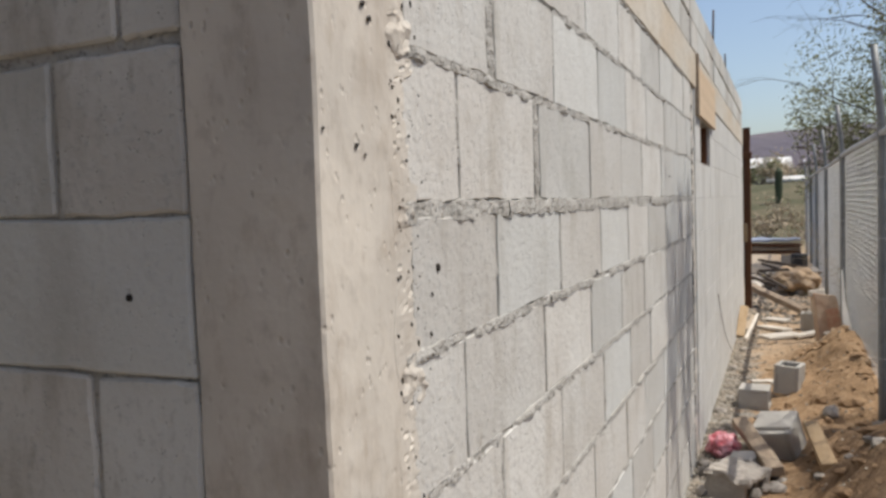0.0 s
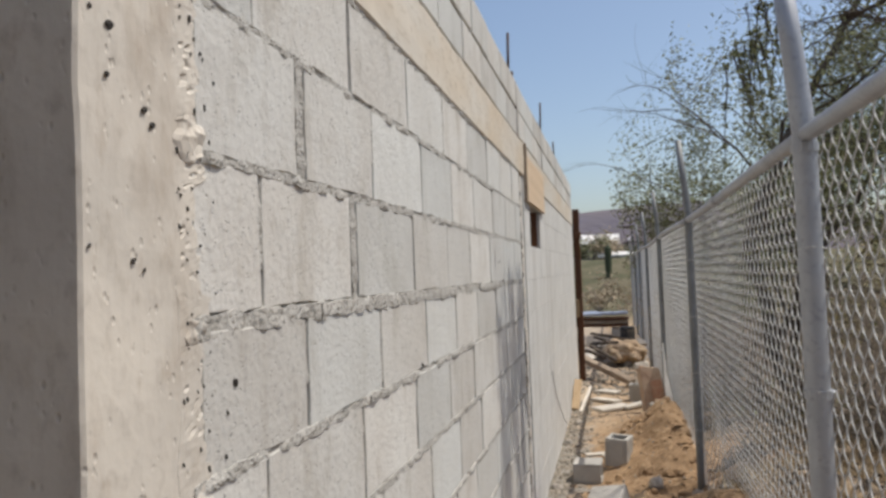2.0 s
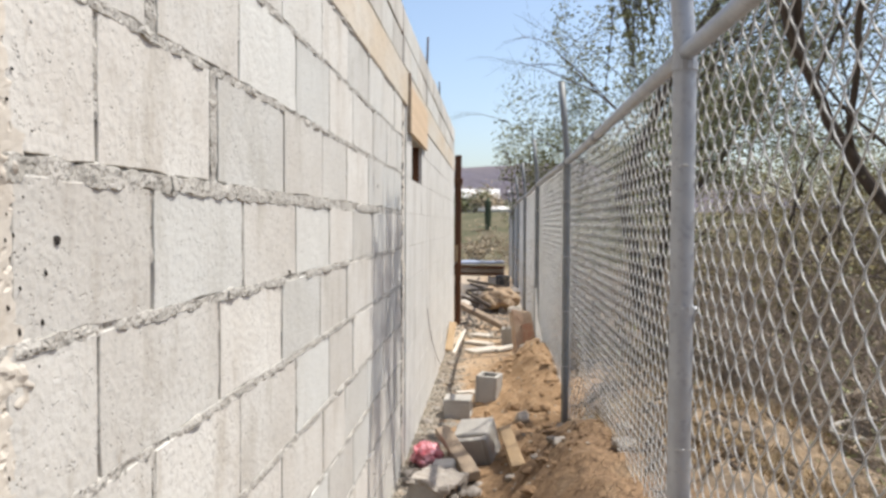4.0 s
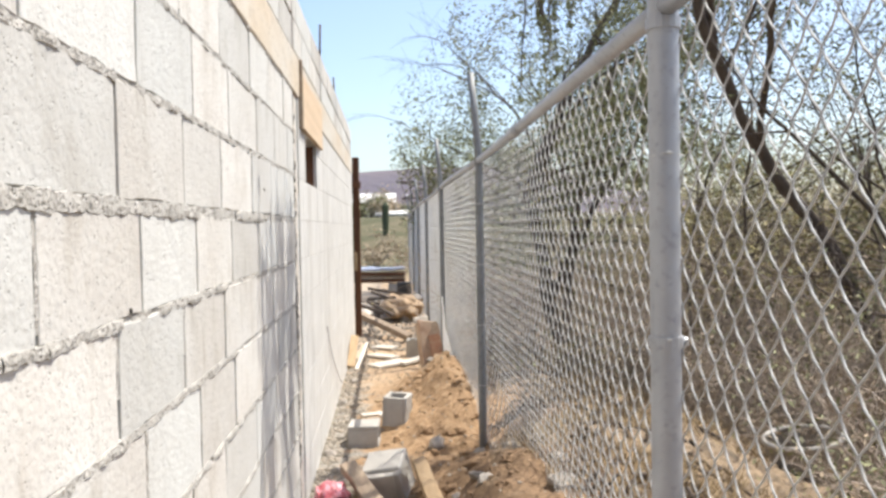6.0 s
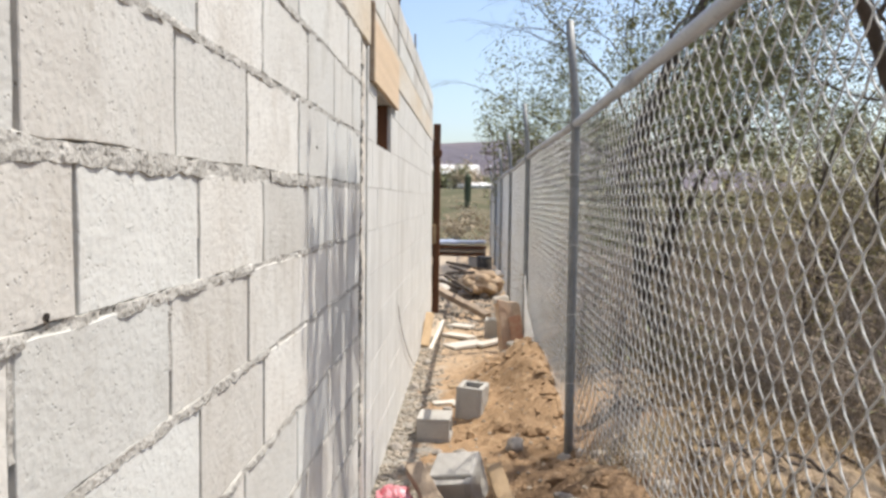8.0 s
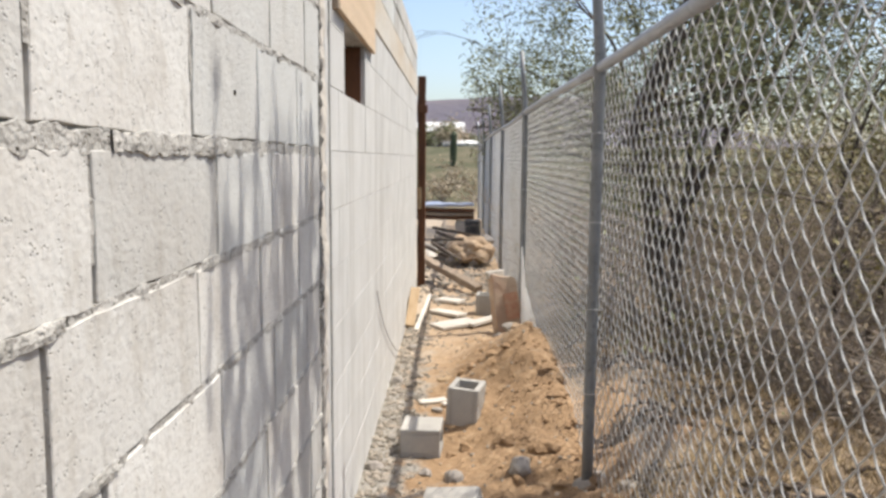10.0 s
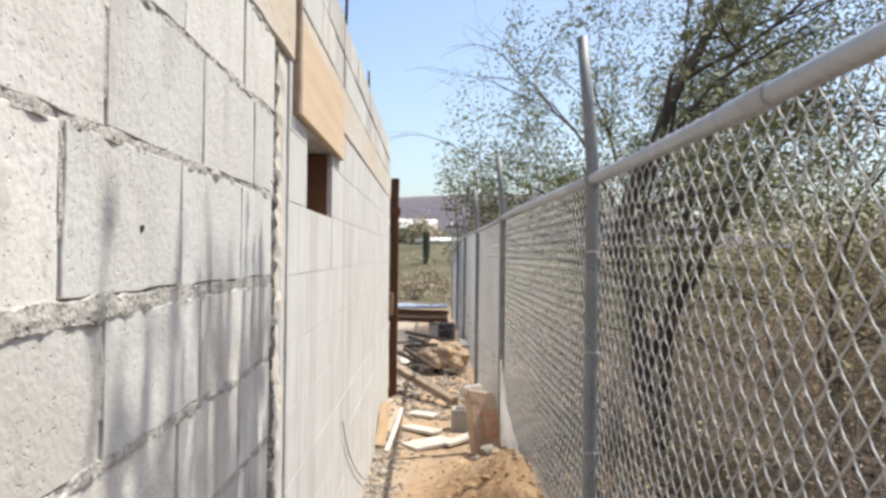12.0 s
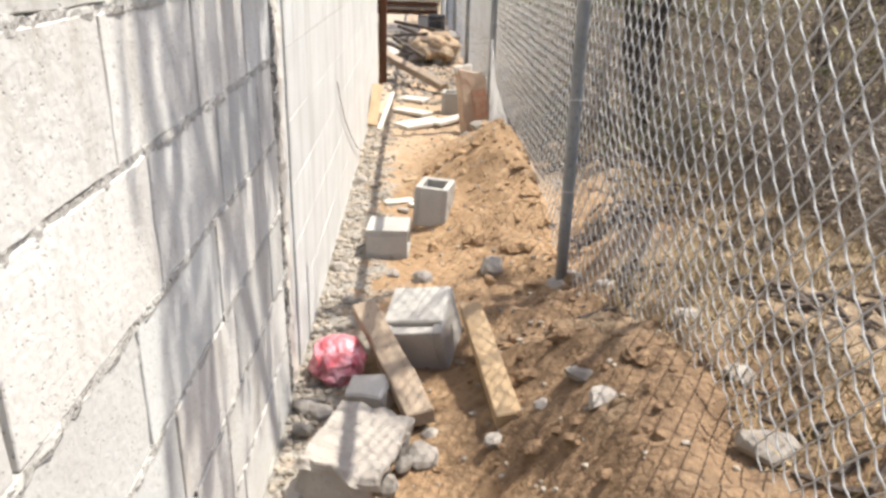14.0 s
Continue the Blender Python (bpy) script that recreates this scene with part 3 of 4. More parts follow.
# window opening with a board behind it and the plywood form above
win = thing("window_1", "small square window opening boarded with dark red-brown wood", "window", kind="structure")
part("shutter_board", rough_box((0.02, WIN[1] - WIN[0] - 0.01, WIN[3] - WIN[2] - 0.01), (-0.135, (WIN[0] + WIN[1]) / 2, (WIN[2] + WIN[3]) / 2), n=(1, 6, 3), bevel=0.003, amp=0.002), M_BROWN, win)
for y in (WIN[0] + 0.22, WIN[0] + 0.44):
    part("batten", box((0.02, 0.04, WIN[3] - WIN[2] - 0.02), 0.003, (-0.115, y, (WIN[2] + WIN[3]) / 2)), M_BROWN, win)
part("jamb_board", box((0.12, 0.018, WIN[3] - WIN[2] - 0.006), 0.002, (-0.08, WIN[1] - 0.010, (WIN[2] + WIN[3]) / 2)), M_BROWN, win)
ply = thing("form_board", "pale plywood form board fixed over the window opening", "board")
part("sheet", rough_box((0.02, 1.15, 0.285), (0.012, 4.695, 2.13), n=(1, 10, 3), bevel=0.002, amp=0.003, scale=4), M_PLY, ply)
part("edge_batten", box((0.03, 0.03, 0.36), 0.003, (0.008, 4.092, 2.16)), M_OLDWOOD, ply, "dark weathered batten")

# reinforcement standing out of the top of the wall
for y, z0, z1, lean in ((3.60, 2.3, 2.88, 0.02), (3.885, 2.3, 2.74, 0.0), (5.42, 2.3, 2.72, 0.0), (5.52, 2.3, 2.9, 0.02), (7.2, 2.5, 2.86, -0.01)):
    pts = [Vector((-0.02 + lean * i / 4, y + 0.01 * math.sin(i), z0 + (z1 - z0) * i / 4)) for i in range(5)]
    rb = tube("rebar", pts, [0.008] * 5, M_RUST, sides=8)
    tagged(rb, "rusty reinforcing bar sticking out of the wall top", "rebar", "bars along the wall top")
for y in (3.88, 5.42):
    rb = part("gap_board", rough_box((0.02, 0.034, 0.335), (-0.012, y, 2.512), n=(1, 1, 6), bevel=0.002, amp=0.002), M_RUST)
    tagged(rb, "dark form board stuck in a gap of the wall top", "board", "form boards in the wall top")

# ---- chain-link fence ----
FX = 1.0
POSTS = (-1.55, 1.49, 4.54, 7.86, 11.0, 14.2, 17.4, 20.6)
RAIL = 1.855
fence = thing("fence", "galvanized chain-link fence with round steel posts and top rail", "fence")


def base_z(y):
    return ground_height(FX, y)


def post(y, big):
    r = 0.0295 if big else 0.024
    top = 2.36
    pts = [(FX, y, -0.35), (FX, y, 0.4), (FX, y, 1.2), (FX, y, RAIL + 0.02), (FX - 0.018, y, 2.1), (FX - 0.042, y, top)]
    mat = M_STEEL if big else M_POST
    p = tube("post", pts, [r, r, r, r, r * 0.9, r * 0.85], mat, fence, sides=16)
    for z in ((0.62, 1.217, RAIL - 0.02) if big else (RAIL - 0.01,)):
        bm = bmesh.new()
        bmesh.ops.create_cone(bm, cap_ends=True, segments=16, radius1=r + 0.004, radius2=r + 0.004, depth=0.022)
        bmesh.ops.translate(bm, vec=(FX, y, z), verts=bm.verts)
        part("band", bm, mat, p)
    if big:
        bm = box((0.012, 0.05, 0.018), 0.003, (FX + 0.036, y + 0.01, 1.217))
        part("bolt", bm, M_STEEL, p)
    f = bmesh.new()
    bmesh.ops.create_icosphere(f, subdivisions=3, radius=0.13)
    bmesh.ops.scale(f, vec=(1, 1.1, 0.5), verts=f.verts)
    roughen(f, 0.035, 9, y)
    bmesh.ops.translate(f, vec=(FX + 0.05, y, base_z(y) - 0.045), verts=f.verts)
    part("footing", f, M_ROCK, fence, "rough concrete post footing")


for i, y in enumerate(POSTS):
    post(y, i in (1, 7))
rz = lambda y: RAIL + 0.012 * math.sin(y * 1.1)
for a, b in zip(POSTS[:-1], POSTS[1:]):
    n = 6
    pts = [(FX, a + (b - a) * i / n, rz(a + (b - a) * i / n)) for i in range(n + 1)]
    tube("top_rail", pts, [0.021] * (n + 1), M_STEEL, fence, sides=12)
tube("rail_sleeve", [(FX, 3.1, rz(3.1)), (FX, 3.3, rz(3.3))], [0.0245] * 2, M_STEEL, fence, sides=12)
GAP = 0.037


def link_panel(a, b, side):
    """Woven wires that zigzag from the top rail to the ground."""
    verts, faces = [], []
    n = int((b - a) / GAP)
    half = GAP * 1.17
    for i in range(n):
        y0 = a + (i + 0.24) * (b - a) / n
        zt, zb = RAIL + 0.037, base_z(y0) - 0.03
        m = int((zt - zb) / half)
        pts = []
        for j in range(m + 1):
            s = 1 if (j + i) % 2 else -1
            z = zt - j * half
            sag = 0.012 * noise.noise(Vector((y0 * 0.9, z * 1.3, 4))) + 0.06 * (1 - step(0.3, 1.0, z)) * (1 - step(4.0, 4.5, y0)) * step(1.5, 2.2, y0)
            e = (b - a) / n * 0.5 + 0.0015
            pts.append(Vector((FX + side + sag, y0 + s * e, z)))
            # flattened spiral: one slope of the zigzag lies in front, the other behind
            if j < m:
                pts.append(Vector((FX + side + sag - s * 0.0028, y0, z - half * 0.5)))
        tube_data(pts, [0.00195] * len(pts), 5, verts, faces, close=False)
    return raw("chain_link_mesh", verts, faces, M_WIRE, fence, "woven galvanized wire mesh", smooth=True)


for a, b in zip(POSTS[:-1], POSTS[1:]):
    link_panel(a, b, 0.03)
for y in POSTS[1:6]:
    for j in range(4):
        z = 0.5 + 0.36 * j
        tube("tie_wire", [(FX - 0.028, y - 0.01, z), (FX - 0.005, y - 0.034, z + 0.005), (FX + 0.034, y - 0.012, z)], [0.002] * 3, M_WIRE, fence, sides=5)


# ---- loose things in the passage ----
def hollow_block(name_label, at, rot=(0, 0, 0), size=(0.2, 0.39, 0.19), cells=2, wall_t=0.03, group="loose blocks on the ground", lid=False):
    """A hollow concrete block, cells open at the top: length along y."""
    t = thing("concrete_block", name_label, "concrete block", group)
    sx, sy, sz = size
    inner = (sy - wall_t * (cells + 1)) / cells
    shell = []
    for s in (-1, 1):
        shell.append(box((wall_t, sy, sz), 0.004, (s * (sx - wall_t) / 2, 0, sz / 2)))
    for i in range(cells + 1):
        y = -sy / 2 + wall_t / 2 + i * (inner + wall_t)
        shell.append(box((sx - 2 * wall_t + 0.002, wall_t, sz - 0.004), 0.003, (0, y, sz / 2)))
    if lid:
        shell.append(box((sx - 0.004, sy - 0.05, 0.03), 0.006, (0, 0.02, sz - 0.002)))
    for q, bm in enumerate(shell):
        roughen(bm, 0.003, 20, at[0] * 9 + at[1])
        part("face_shell" if q < 2 else "web" if q < cells + 3 else "top_plate", bm, M_CMU, t)
    t.matrix_world = pose(*at, *rot)
    return t


def chip(bm, amount, seed):
    r = random.Random(seed)
    for _ in range(amount):
        d = Vector((r.uniform(-1, 1), r.uniform(-1, 1), r.uniform(0, 1))).normalized()
        ext = max(v.co.dot(d) for v in bm.verts)
        res = bmesh.ops.bisect_plane(bm, geom=bm.verts[:] + bm.edges[:] + bm.faces[:], plane_co=d * ext * 0.9, plane_no=d, clear_outer=True)
        bmesh.ops.contextual_create(bm, geom=[e for e in res["geom_cut"] if isinstance(e, bmesh.types.BMEdge)])


def plank(label, a, b, w, h, mat, roll=0.0, rough=0.004, name="plank", group=""):
    a, b = Vector(a), Vector(b)
    ln = (b - a).length
    bm = rough_box((w, ln, h), (0, 0, 0), n=(2, 10, 1), bevel=0.004, amp=rough, scale=7, seed=a.x + b.y)
    ob = part(name, bm, mat)
    d = (b - a).normalized()
    ob.matrix_world = Matrix.Translation((a + b) / 2) @ d.to_track_quat("Y", "Z").to_matrix().to_4x4() @ pose(0, 0, 0, 0, roll, 0)
    return tagged(ob, label, "plank", group)


def rock(label, at, size, seed, mat=None, name="rubble_stone", category="stone", group="stones in the passage", cuts=4):
    bm = bmesh.new()
    bmesh.ops.create_icosphere(bm, subdivisions=2, radius=1.0)
    r = random.Random(seed)
    for _ in range(cuts + 4):
        d = Vector((r.uniform(-1, 1), r.uniform(-1, 1), r.uniform(-1, 1))).normalized()
        k = r.uniform(0.55, 0.8)
        for v in bm.verts:
            q = v.co.dot(d)
            if q > k:
                v.co -= d * (q - k)
    roughen(bm, 0.08, 3, seed)
    bmesh.ops.scale(bm, vec=size, verts=bm.verts)
    ob = part(name, bm, mat or M_ROCK)
    ob.matrix_world = pose(*at, 0, 0, r.uniform(0, 180))
    return tagged(ob, label, category, group)


G = ground_height
hollow_block("grey hollow concrete block standing upright on the soil", (0.49, 5.45, G(0.5, 5.44) - 0.02), (0, 3, -14), (0.17, 0.2, 0.21), 1)
hollow_block("grey concrete block lying on its side by the wall", (0.17, 5.14, G(0.26, 5.14) + 0.07), (0, 90, -4), (0.15, 0.2, 0.2), 1)
hollow_block("grey hollow concrete block tipped against a timber", (0.455, 4.17, G(0.45, 4.17) - 0.03), (17, -9, -15), (0.22, 0.24, 0.225), 1, 0.035, lid=True)
hollow_block("grey concrete block set on end by the paper sack", (0.73, 8.6, G(0.73, 8.6) - 0.01), (0, 0, -6), (0.19, 0.19, 0.21), 1)
# broken block in front; the darker rock grey puts its shade into the colour
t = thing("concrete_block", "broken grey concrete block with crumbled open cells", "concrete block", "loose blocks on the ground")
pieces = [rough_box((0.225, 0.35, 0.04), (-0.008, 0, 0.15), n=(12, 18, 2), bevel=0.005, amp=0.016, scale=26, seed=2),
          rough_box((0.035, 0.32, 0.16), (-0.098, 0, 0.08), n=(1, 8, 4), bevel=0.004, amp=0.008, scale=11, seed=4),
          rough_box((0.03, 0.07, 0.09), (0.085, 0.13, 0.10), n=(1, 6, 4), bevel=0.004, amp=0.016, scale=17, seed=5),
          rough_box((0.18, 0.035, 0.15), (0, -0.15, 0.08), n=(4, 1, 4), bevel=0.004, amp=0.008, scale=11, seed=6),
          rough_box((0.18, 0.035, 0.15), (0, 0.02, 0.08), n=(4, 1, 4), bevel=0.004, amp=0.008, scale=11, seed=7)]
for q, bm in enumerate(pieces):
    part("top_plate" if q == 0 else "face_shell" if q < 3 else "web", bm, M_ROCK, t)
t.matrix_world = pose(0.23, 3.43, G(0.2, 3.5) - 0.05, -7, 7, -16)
t = part("block_piece", rough_box((0.13, 0.12, 0.13), (0, 0, 0), n=(4, 4, 4), bevel=0.008, amp=0.014, scale=12, seed=21), M_CMU)
t.matrix_world = pose(0.26, 3.78, 0.02, 8, -6, -14)
tagged(t, "grey half concrete block beside the crumpled bag", "concrete block", "loose blocks on the ground")
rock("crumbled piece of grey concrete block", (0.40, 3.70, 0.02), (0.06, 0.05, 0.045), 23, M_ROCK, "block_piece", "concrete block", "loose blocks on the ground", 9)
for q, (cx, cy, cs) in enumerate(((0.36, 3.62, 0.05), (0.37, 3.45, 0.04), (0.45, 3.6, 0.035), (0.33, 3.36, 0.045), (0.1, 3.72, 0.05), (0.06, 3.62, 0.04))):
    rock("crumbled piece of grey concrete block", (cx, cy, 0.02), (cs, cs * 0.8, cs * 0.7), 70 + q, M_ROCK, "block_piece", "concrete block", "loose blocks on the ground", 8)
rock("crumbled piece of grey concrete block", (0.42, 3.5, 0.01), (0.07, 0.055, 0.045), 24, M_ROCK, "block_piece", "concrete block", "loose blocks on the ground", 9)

plank("rough weathered timber leaning beside the concrete block", (0.215, 4.20, 0.145), (0.42, 3.62, 0.06), 0.085, 0.055, M_OLDWOOD, 8, 0.009, "timber")
plank("pale sawn timber board resting on the soil", (0.595, 4.13, 0.185), (0.665, 3.47, 0.155), 0.075, 0.045, M_TIMBER, 6, 0.004, "timber")
# far along the passage
plank("dark weathered beam lying slantwise on the soil", (0.02, 10.6, 0.27), (0.69, 9.5, 0.08), 0.09, 0.08, M_OLDWOOD, 10, 0.006, "timber")
for a, b, w in (((0.27, 7.9, 0.02), (0.60, 8.12, 0.03), 0.22), ((0.22, 8.62, 0.02), (0.50, 8.35, 0.03), 0.14), ((0.56, 7.95, 0.03), (0.86, 8.28, 0.05), 0.10), ((0.26, 9.2, 0.02), (0.50, 9.05, 0.025), 0.16)):
    plank("pale dusty board lying flat on the soil", a, b, w, 0.03, M_LIME, 0, 0.004, "plank", "boards on the ground")
plank("short yellow timber offcut leaning on the block wall", (0.035, 7.9, 0.0), (0.06, 8.35, 0.26), 0.085, 0.085, M_TIMBER, 10, 0.004, "timber")
plank("thin pale stick leaning beside the offcut", (0.10, 7.75, 0.02), (0.18, 9.0, 0.10), 0.035, 0.03, M_LIME, 0, 0.004, "stick")
for i, (x, y, w) in enumerate(((0.32, 6.28, 0.06), (0.22, 5.85, 0.07), (0.36, 5.8, 0.05))):
    plank("thin pale splinter of wood lying on the soil", (x, y, G(x, y) + 0.012), (x + 0.16, y + 0.05, G(x, y) + 0.015), w, 0.015, M_TIMBER if i == 0 else M_LIME, 0, 0.006, "splinter", "wood splinters")


def crumpled(name, label, category, at, size, mat, seed, amp=0.25, rot=0.0, sub=4):
    bm = bmesh.new()
    bmesh.ops.create_icosphere(bm, subdivisions=sub, radius=1.0)
    for v in bm.verts:
        p = v.co.copy()
        v.co *= 1 + amp * noise.noise(p * 2.3 + Vector((seed, 0, 0))) + amp * 0.6 * abs(noise.noise(p * 5.1 + Vector((0, seed, 0))))
        v.co.z = max(v.co.z, -0.75)
    bmesh.ops.scale(bm, vec=size, verts=bm.verts)
    ob = part(name, bm, mat)
    ob.matrix_world = pose(*at, 0, 0, rot)
    return tagged(ob, label, category)


crumpled("plastic_bag", "crumpled pink and red plastic bag against the wall", "bag", (0.135, 3.97, 0.055), (0.085, 0.12, 0.075), M_PINK, 3, 0.3)


def paper_sack():
    t = thing("paper_sack", "torn brown and red paper cement sack standing by the fence", "sack")
    bm = rough_box((0.25, 0.11, 0.50), (0, 0, 0.25), n=(5, 3, 9), bevel=0.008, amp=0.016, scale=9, seed=5)
    for v in bm.verts:
        v.co.x *= 1.0 - 0.25 * v.co.z
        v.co.z += 0.3 * -v.co.x * step(0.25, 0.5, v.co.z)
    part("body", bm, M_PAPER, t)
    part("printed_panel", rough_box((0.12, 0.006, 0.22), (0.03, -0.063, 0.24), n=(4, 1, 5), bevel=0.001, amp=0.006, scale=9), M_PRINT, t, "faded red printed panel")
    part("torn_edge", rough_box((0.15, 0.05, 0.05), (-0.05, 0.0, 0.525), n=(6, 2, 2), bevel=0.006, amp=0.014, scale=20, seed=8), M_LIME, t, "pale torn paper edge")
    t.matrix_world = pose(0.895, 7.72, G(0.9, 7.72) - 0.01, -8, -7, 22)


paper_sack()


def film_material():
    m = bpy.data.materials.new("thin_white_film")
    m.use_nodes = True
    N, L = m.node_tree.nodes, m.node_tree.links
    bs, out = N["Principled BSDF"], N["Material Output"]
    n = N.new("ShaderNodeTexNoise")
    n.inputs["Scale"].default_value, n.inputs["Detail"].default_value = 12, 5
    ramp = N.new("ShaderNodeMix")
    ramp.data_type = "RGBA"
    ramp.inputs[6].default_value, ramp.inputs[7].default_value = (0.9, 0.9, 0.88, 1), (0.8, 0.79, 0.77, 1)
    L.new(n.outputs[0], ramp.inputs[0])
    tr = N.new("ShaderNodeBsdfTranslucent")
    both = N.new("ShaderNodeMixShader")
    both.inputs[0].default_value = 0.5
    for a, b in ((ramp.outputs[2], bs.inputs["Base Color"]), (ramp.outputs[2], tr.inputs["Color"]), (bs.outputs[0], both.inputs[1]), (tr.outputs[0], both.inputs[2]), (both.outputs[0], out.inputs["Surface"])):
        L.new(a, b)
    bs.inputs["Roughness"].default_value = 0.5
    return m


def sheet():
    verts, faces = [], []
    n, m = 16, 20
    for i in range(n + 1):
        s = i / n
        for j in range(m + 1):
            u = j / m
            y = 7.80 - (0.04 + 1.5 * s ** 1.25) * u
            x = 0.99 - 0.008 * s + 0.02 * noise.noise(Vector((s * 6, u * 6, 3)))
            verts.append((x, y, 0.74 * (1 - s) + s * (G(x, y) - 0.01)))
    for i in range(n):
        for j in range(m):
            c = i * (m + 1) + j
            faces.append((c, c + 1, c + m + 2, c + m + 1))
    ob = raw("plastic_sheet", verts, faces, film_material(), smooth=True)
    tagged(ob, "thin white plastic sheet hanging on the foot of the fence", "plastic sheet")


sheet()
wv = [(0.008, 5.47, 0.76), (0.012, 5.55, 0.66), (0.012, 5.8, 0.5), (0.014, 6.15, 0.33), (0.016, 6.6, 0.15), (0.03, 7.0, 0.02)]
tagged(tube("loose_wire", wv, [0.0025] * 6, M_RUST, sides=6), "thin dark wire hanging down the block wall", "wire")

# stones that can be told apart
for i, (x, y, s, lab) in enumerate(((0.73, 4.68, 0.075, "grey"), (0.43, 4.76, 0.06, "pale"), (0.74, 3.43, 0.028, "pale"), (0.84, 3.44, 0.045, "grey"), 
                                    (0.85, 3.25, 0.05, "grey"), (1.16, 3.2, 0.045, "grey"), (1.03, 3.79, 0.05, "grey"), (0.62, 3.42, 0.04, "pale"), (0.30, 4.85, 0.035, "grey"),
                                    (0.12, 4.55, 0.04, "grey"), (0.05, 4.9, 0.05, "grey"), (0.1, 5.3, 0.035, "grey"), (0.09, 3.35, 0.06, "grey"), (0.05, 3.75, 0.05, "grey"),
                                    (0.33, 5.72, 0.04, "pale"), (0.42, 5.9, 0.045, "pale"), (0.06, 6.3, 0.05, "grey"), (0.1, 7.2, 0.05, "grey"), (0.86, 7.15, 0.085, "grey"), (0.78, 7.3, 0.06, "grey"),
                                    (1.12, 4.3, 0.05, "grey"), (1.14, 3.52, 0.05, "pale"), (1.12, 2.95, 0.075, "pale"))):
    rock(lab + " rough stone half sunk in the sandy soil", (x, y, G(x, y) + s * 0.25), (s, s * 0.8, s * 0.6), i + 40)


def gravel():
    verts, faces = [], []
    r = random.Random(8)
    shape = bmesh.new()
    bmesh.ops.create_icosphere(shape, subdivisions=1, radius=1.0)
    sv = [v.co.copy() for v in shape.verts]
    sf = [tuple(v.index for v in f.verts) for f in shape.faces]
    shape.free()
    for i in range(3600):
        if i < 1900:
            x, y = abs(r.gauss(0, 0.11)) + 0.01, r.uniform(2.9, 8.5)
            s = r.uniform(0.004, 0.018) * (1.3 if r.random() < 0.12 else 1)
        elif i < 2500:
            x, y = r.uniform(0.2, 1.3), r.uniform(2.9, 9.0)
            s = r.uniform(0.004, 0.014)
        else:
            x, y = r.uniform(0.02, 0.9), r.uniform(9, 16)
            s = r.uniform(0.01, 0.04)
        b = len(verts)
        z = ground_height(x, y)
        rot = Euler((r.uniform(0, 3), r.uniform(0, 3), r.uniform(0, 3))).to_matrix()
        sc = Vector((r.uniform(0.7, 1.3), r.uniform(0.6, 1.1), r.uniform(0.5, 0.9))) * s
        for p in sv:
            q = rot @ (p * r.uniform(0.75, 1.15))
            verts.append((x + q.x * sc.x, y + q.y * sc.y, z + q.z * sc.z + s * 0.2))
        faces += [tuple(b + k for k in f) for f in sf]
    tagged(raw("gravel", verts, faces, M_STONE), "grey gravel and mortar crumbs along the wall foot", "gravel", kind="stuff")


gravel()


for q, (cx, cy) in enumerate(((1.02, 3.86), (1.08, 3.80), (1.13, 3.72), (0.92, 4.02))):
    v, f = [], []
    pts = [Vector((cx + 0.05 * k, cy - 0.03 * k + 0.02 * math.sin(k * 2 + q), G(cx + 0.05 * k, cy - 0.03 * k) + 0.015 + 0.01 * math.sin(k + q))) for k in range(4)]
    tube_data(pts, [0.012, 0.02, 0.018, 0.008], 7, v, f)
    tagged(raw("root_piece", v, f, M_BARK), "dark piece of dug-up root in the earth bank", "root", "roots in the bank")


def clods():
    verts, faces = [], []
    r = random.Random(18)
    shape = bmesh.new()
    bmesh.ops.create_icosphere(shape, subdivisions=2, radius=1.0)
    sv = [v.co.copy() for v in shape.verts]
    sf = [tuple(v.index for v in f.verts) for f in shape.faces]
    shape.free()
    for i in range(420):
        if i % 3:
            x, y = r.gauss(0.95, 0.2), r.uniform(3.0, 7.4)
        else:
            x, y = r.uniform(0.4, 1.5), r.uniform(2.9, 8.0)
        if x < 0.3:
            continue
        s = r.uniform(0.006, 0.02) if r.random() < 0.8 else r.uniform(0.02, 0.055)
        b, z, q0 = len(verts), ground_height(x, y), Vector((r.uniform(0, 50), 0, 0))
        sc = Vector((r.uniform(0.7, 1.5), r.uniform(0.6, 1.2), r.uniform(0.4, 0.8))) * s
        for p in sv:
            k = 1 + 0.5 * noise.noise(p * 1.6 + q0)
            verts.append((x + p.x * k * sc.x, y + p.y * k * sc.y, z + p.z * k * sc.z))
        faces += [tuple(b + k for k in f) for f in sf]
    tagged(raw("soil_clods", verts, faces, M_SOIL), "crumbling clods of dug orange earth", "soil", kind="stuff")


clods()

# ---- end of the passage ----
pp = thing("wooden_post", "dark brown wooden post standing at the end of the block wall", "post")
part("shaft", rough_box((0.09, 0.09, 2.5), (0.035, 10.13, 1.14), n=(1, 1, 20), bevel=0.006, amp=0.008, scale=3, seed=1), M_BROWN, pp)
part("brace", rough_box((0.05, 0.05, 2.2), (-0.06, 10.1, 1.1), n=(1, 1, 12), bevel=0.005, amp=0.006, scale=3, seed=2), M_OLDWOOD, pp)
part("crosspiece", rough_box((0.2, 0.03, 0.09), (0.0, 10.06, 2.02), n=(3, 1, 1), bevel=0.004, amp=0.004), M_BROWN, pp)
part("cleat", rough_box((0.07, 0.05, 0.24), (0.0, 10.05, 1.02), n=(1, 1, 3), bevel=0.004, amp=0.004), M_TIMBER, pp, "pale sawn cleat")
pw = thing("white_post", "thin white painted post beyond the block wall", "post")
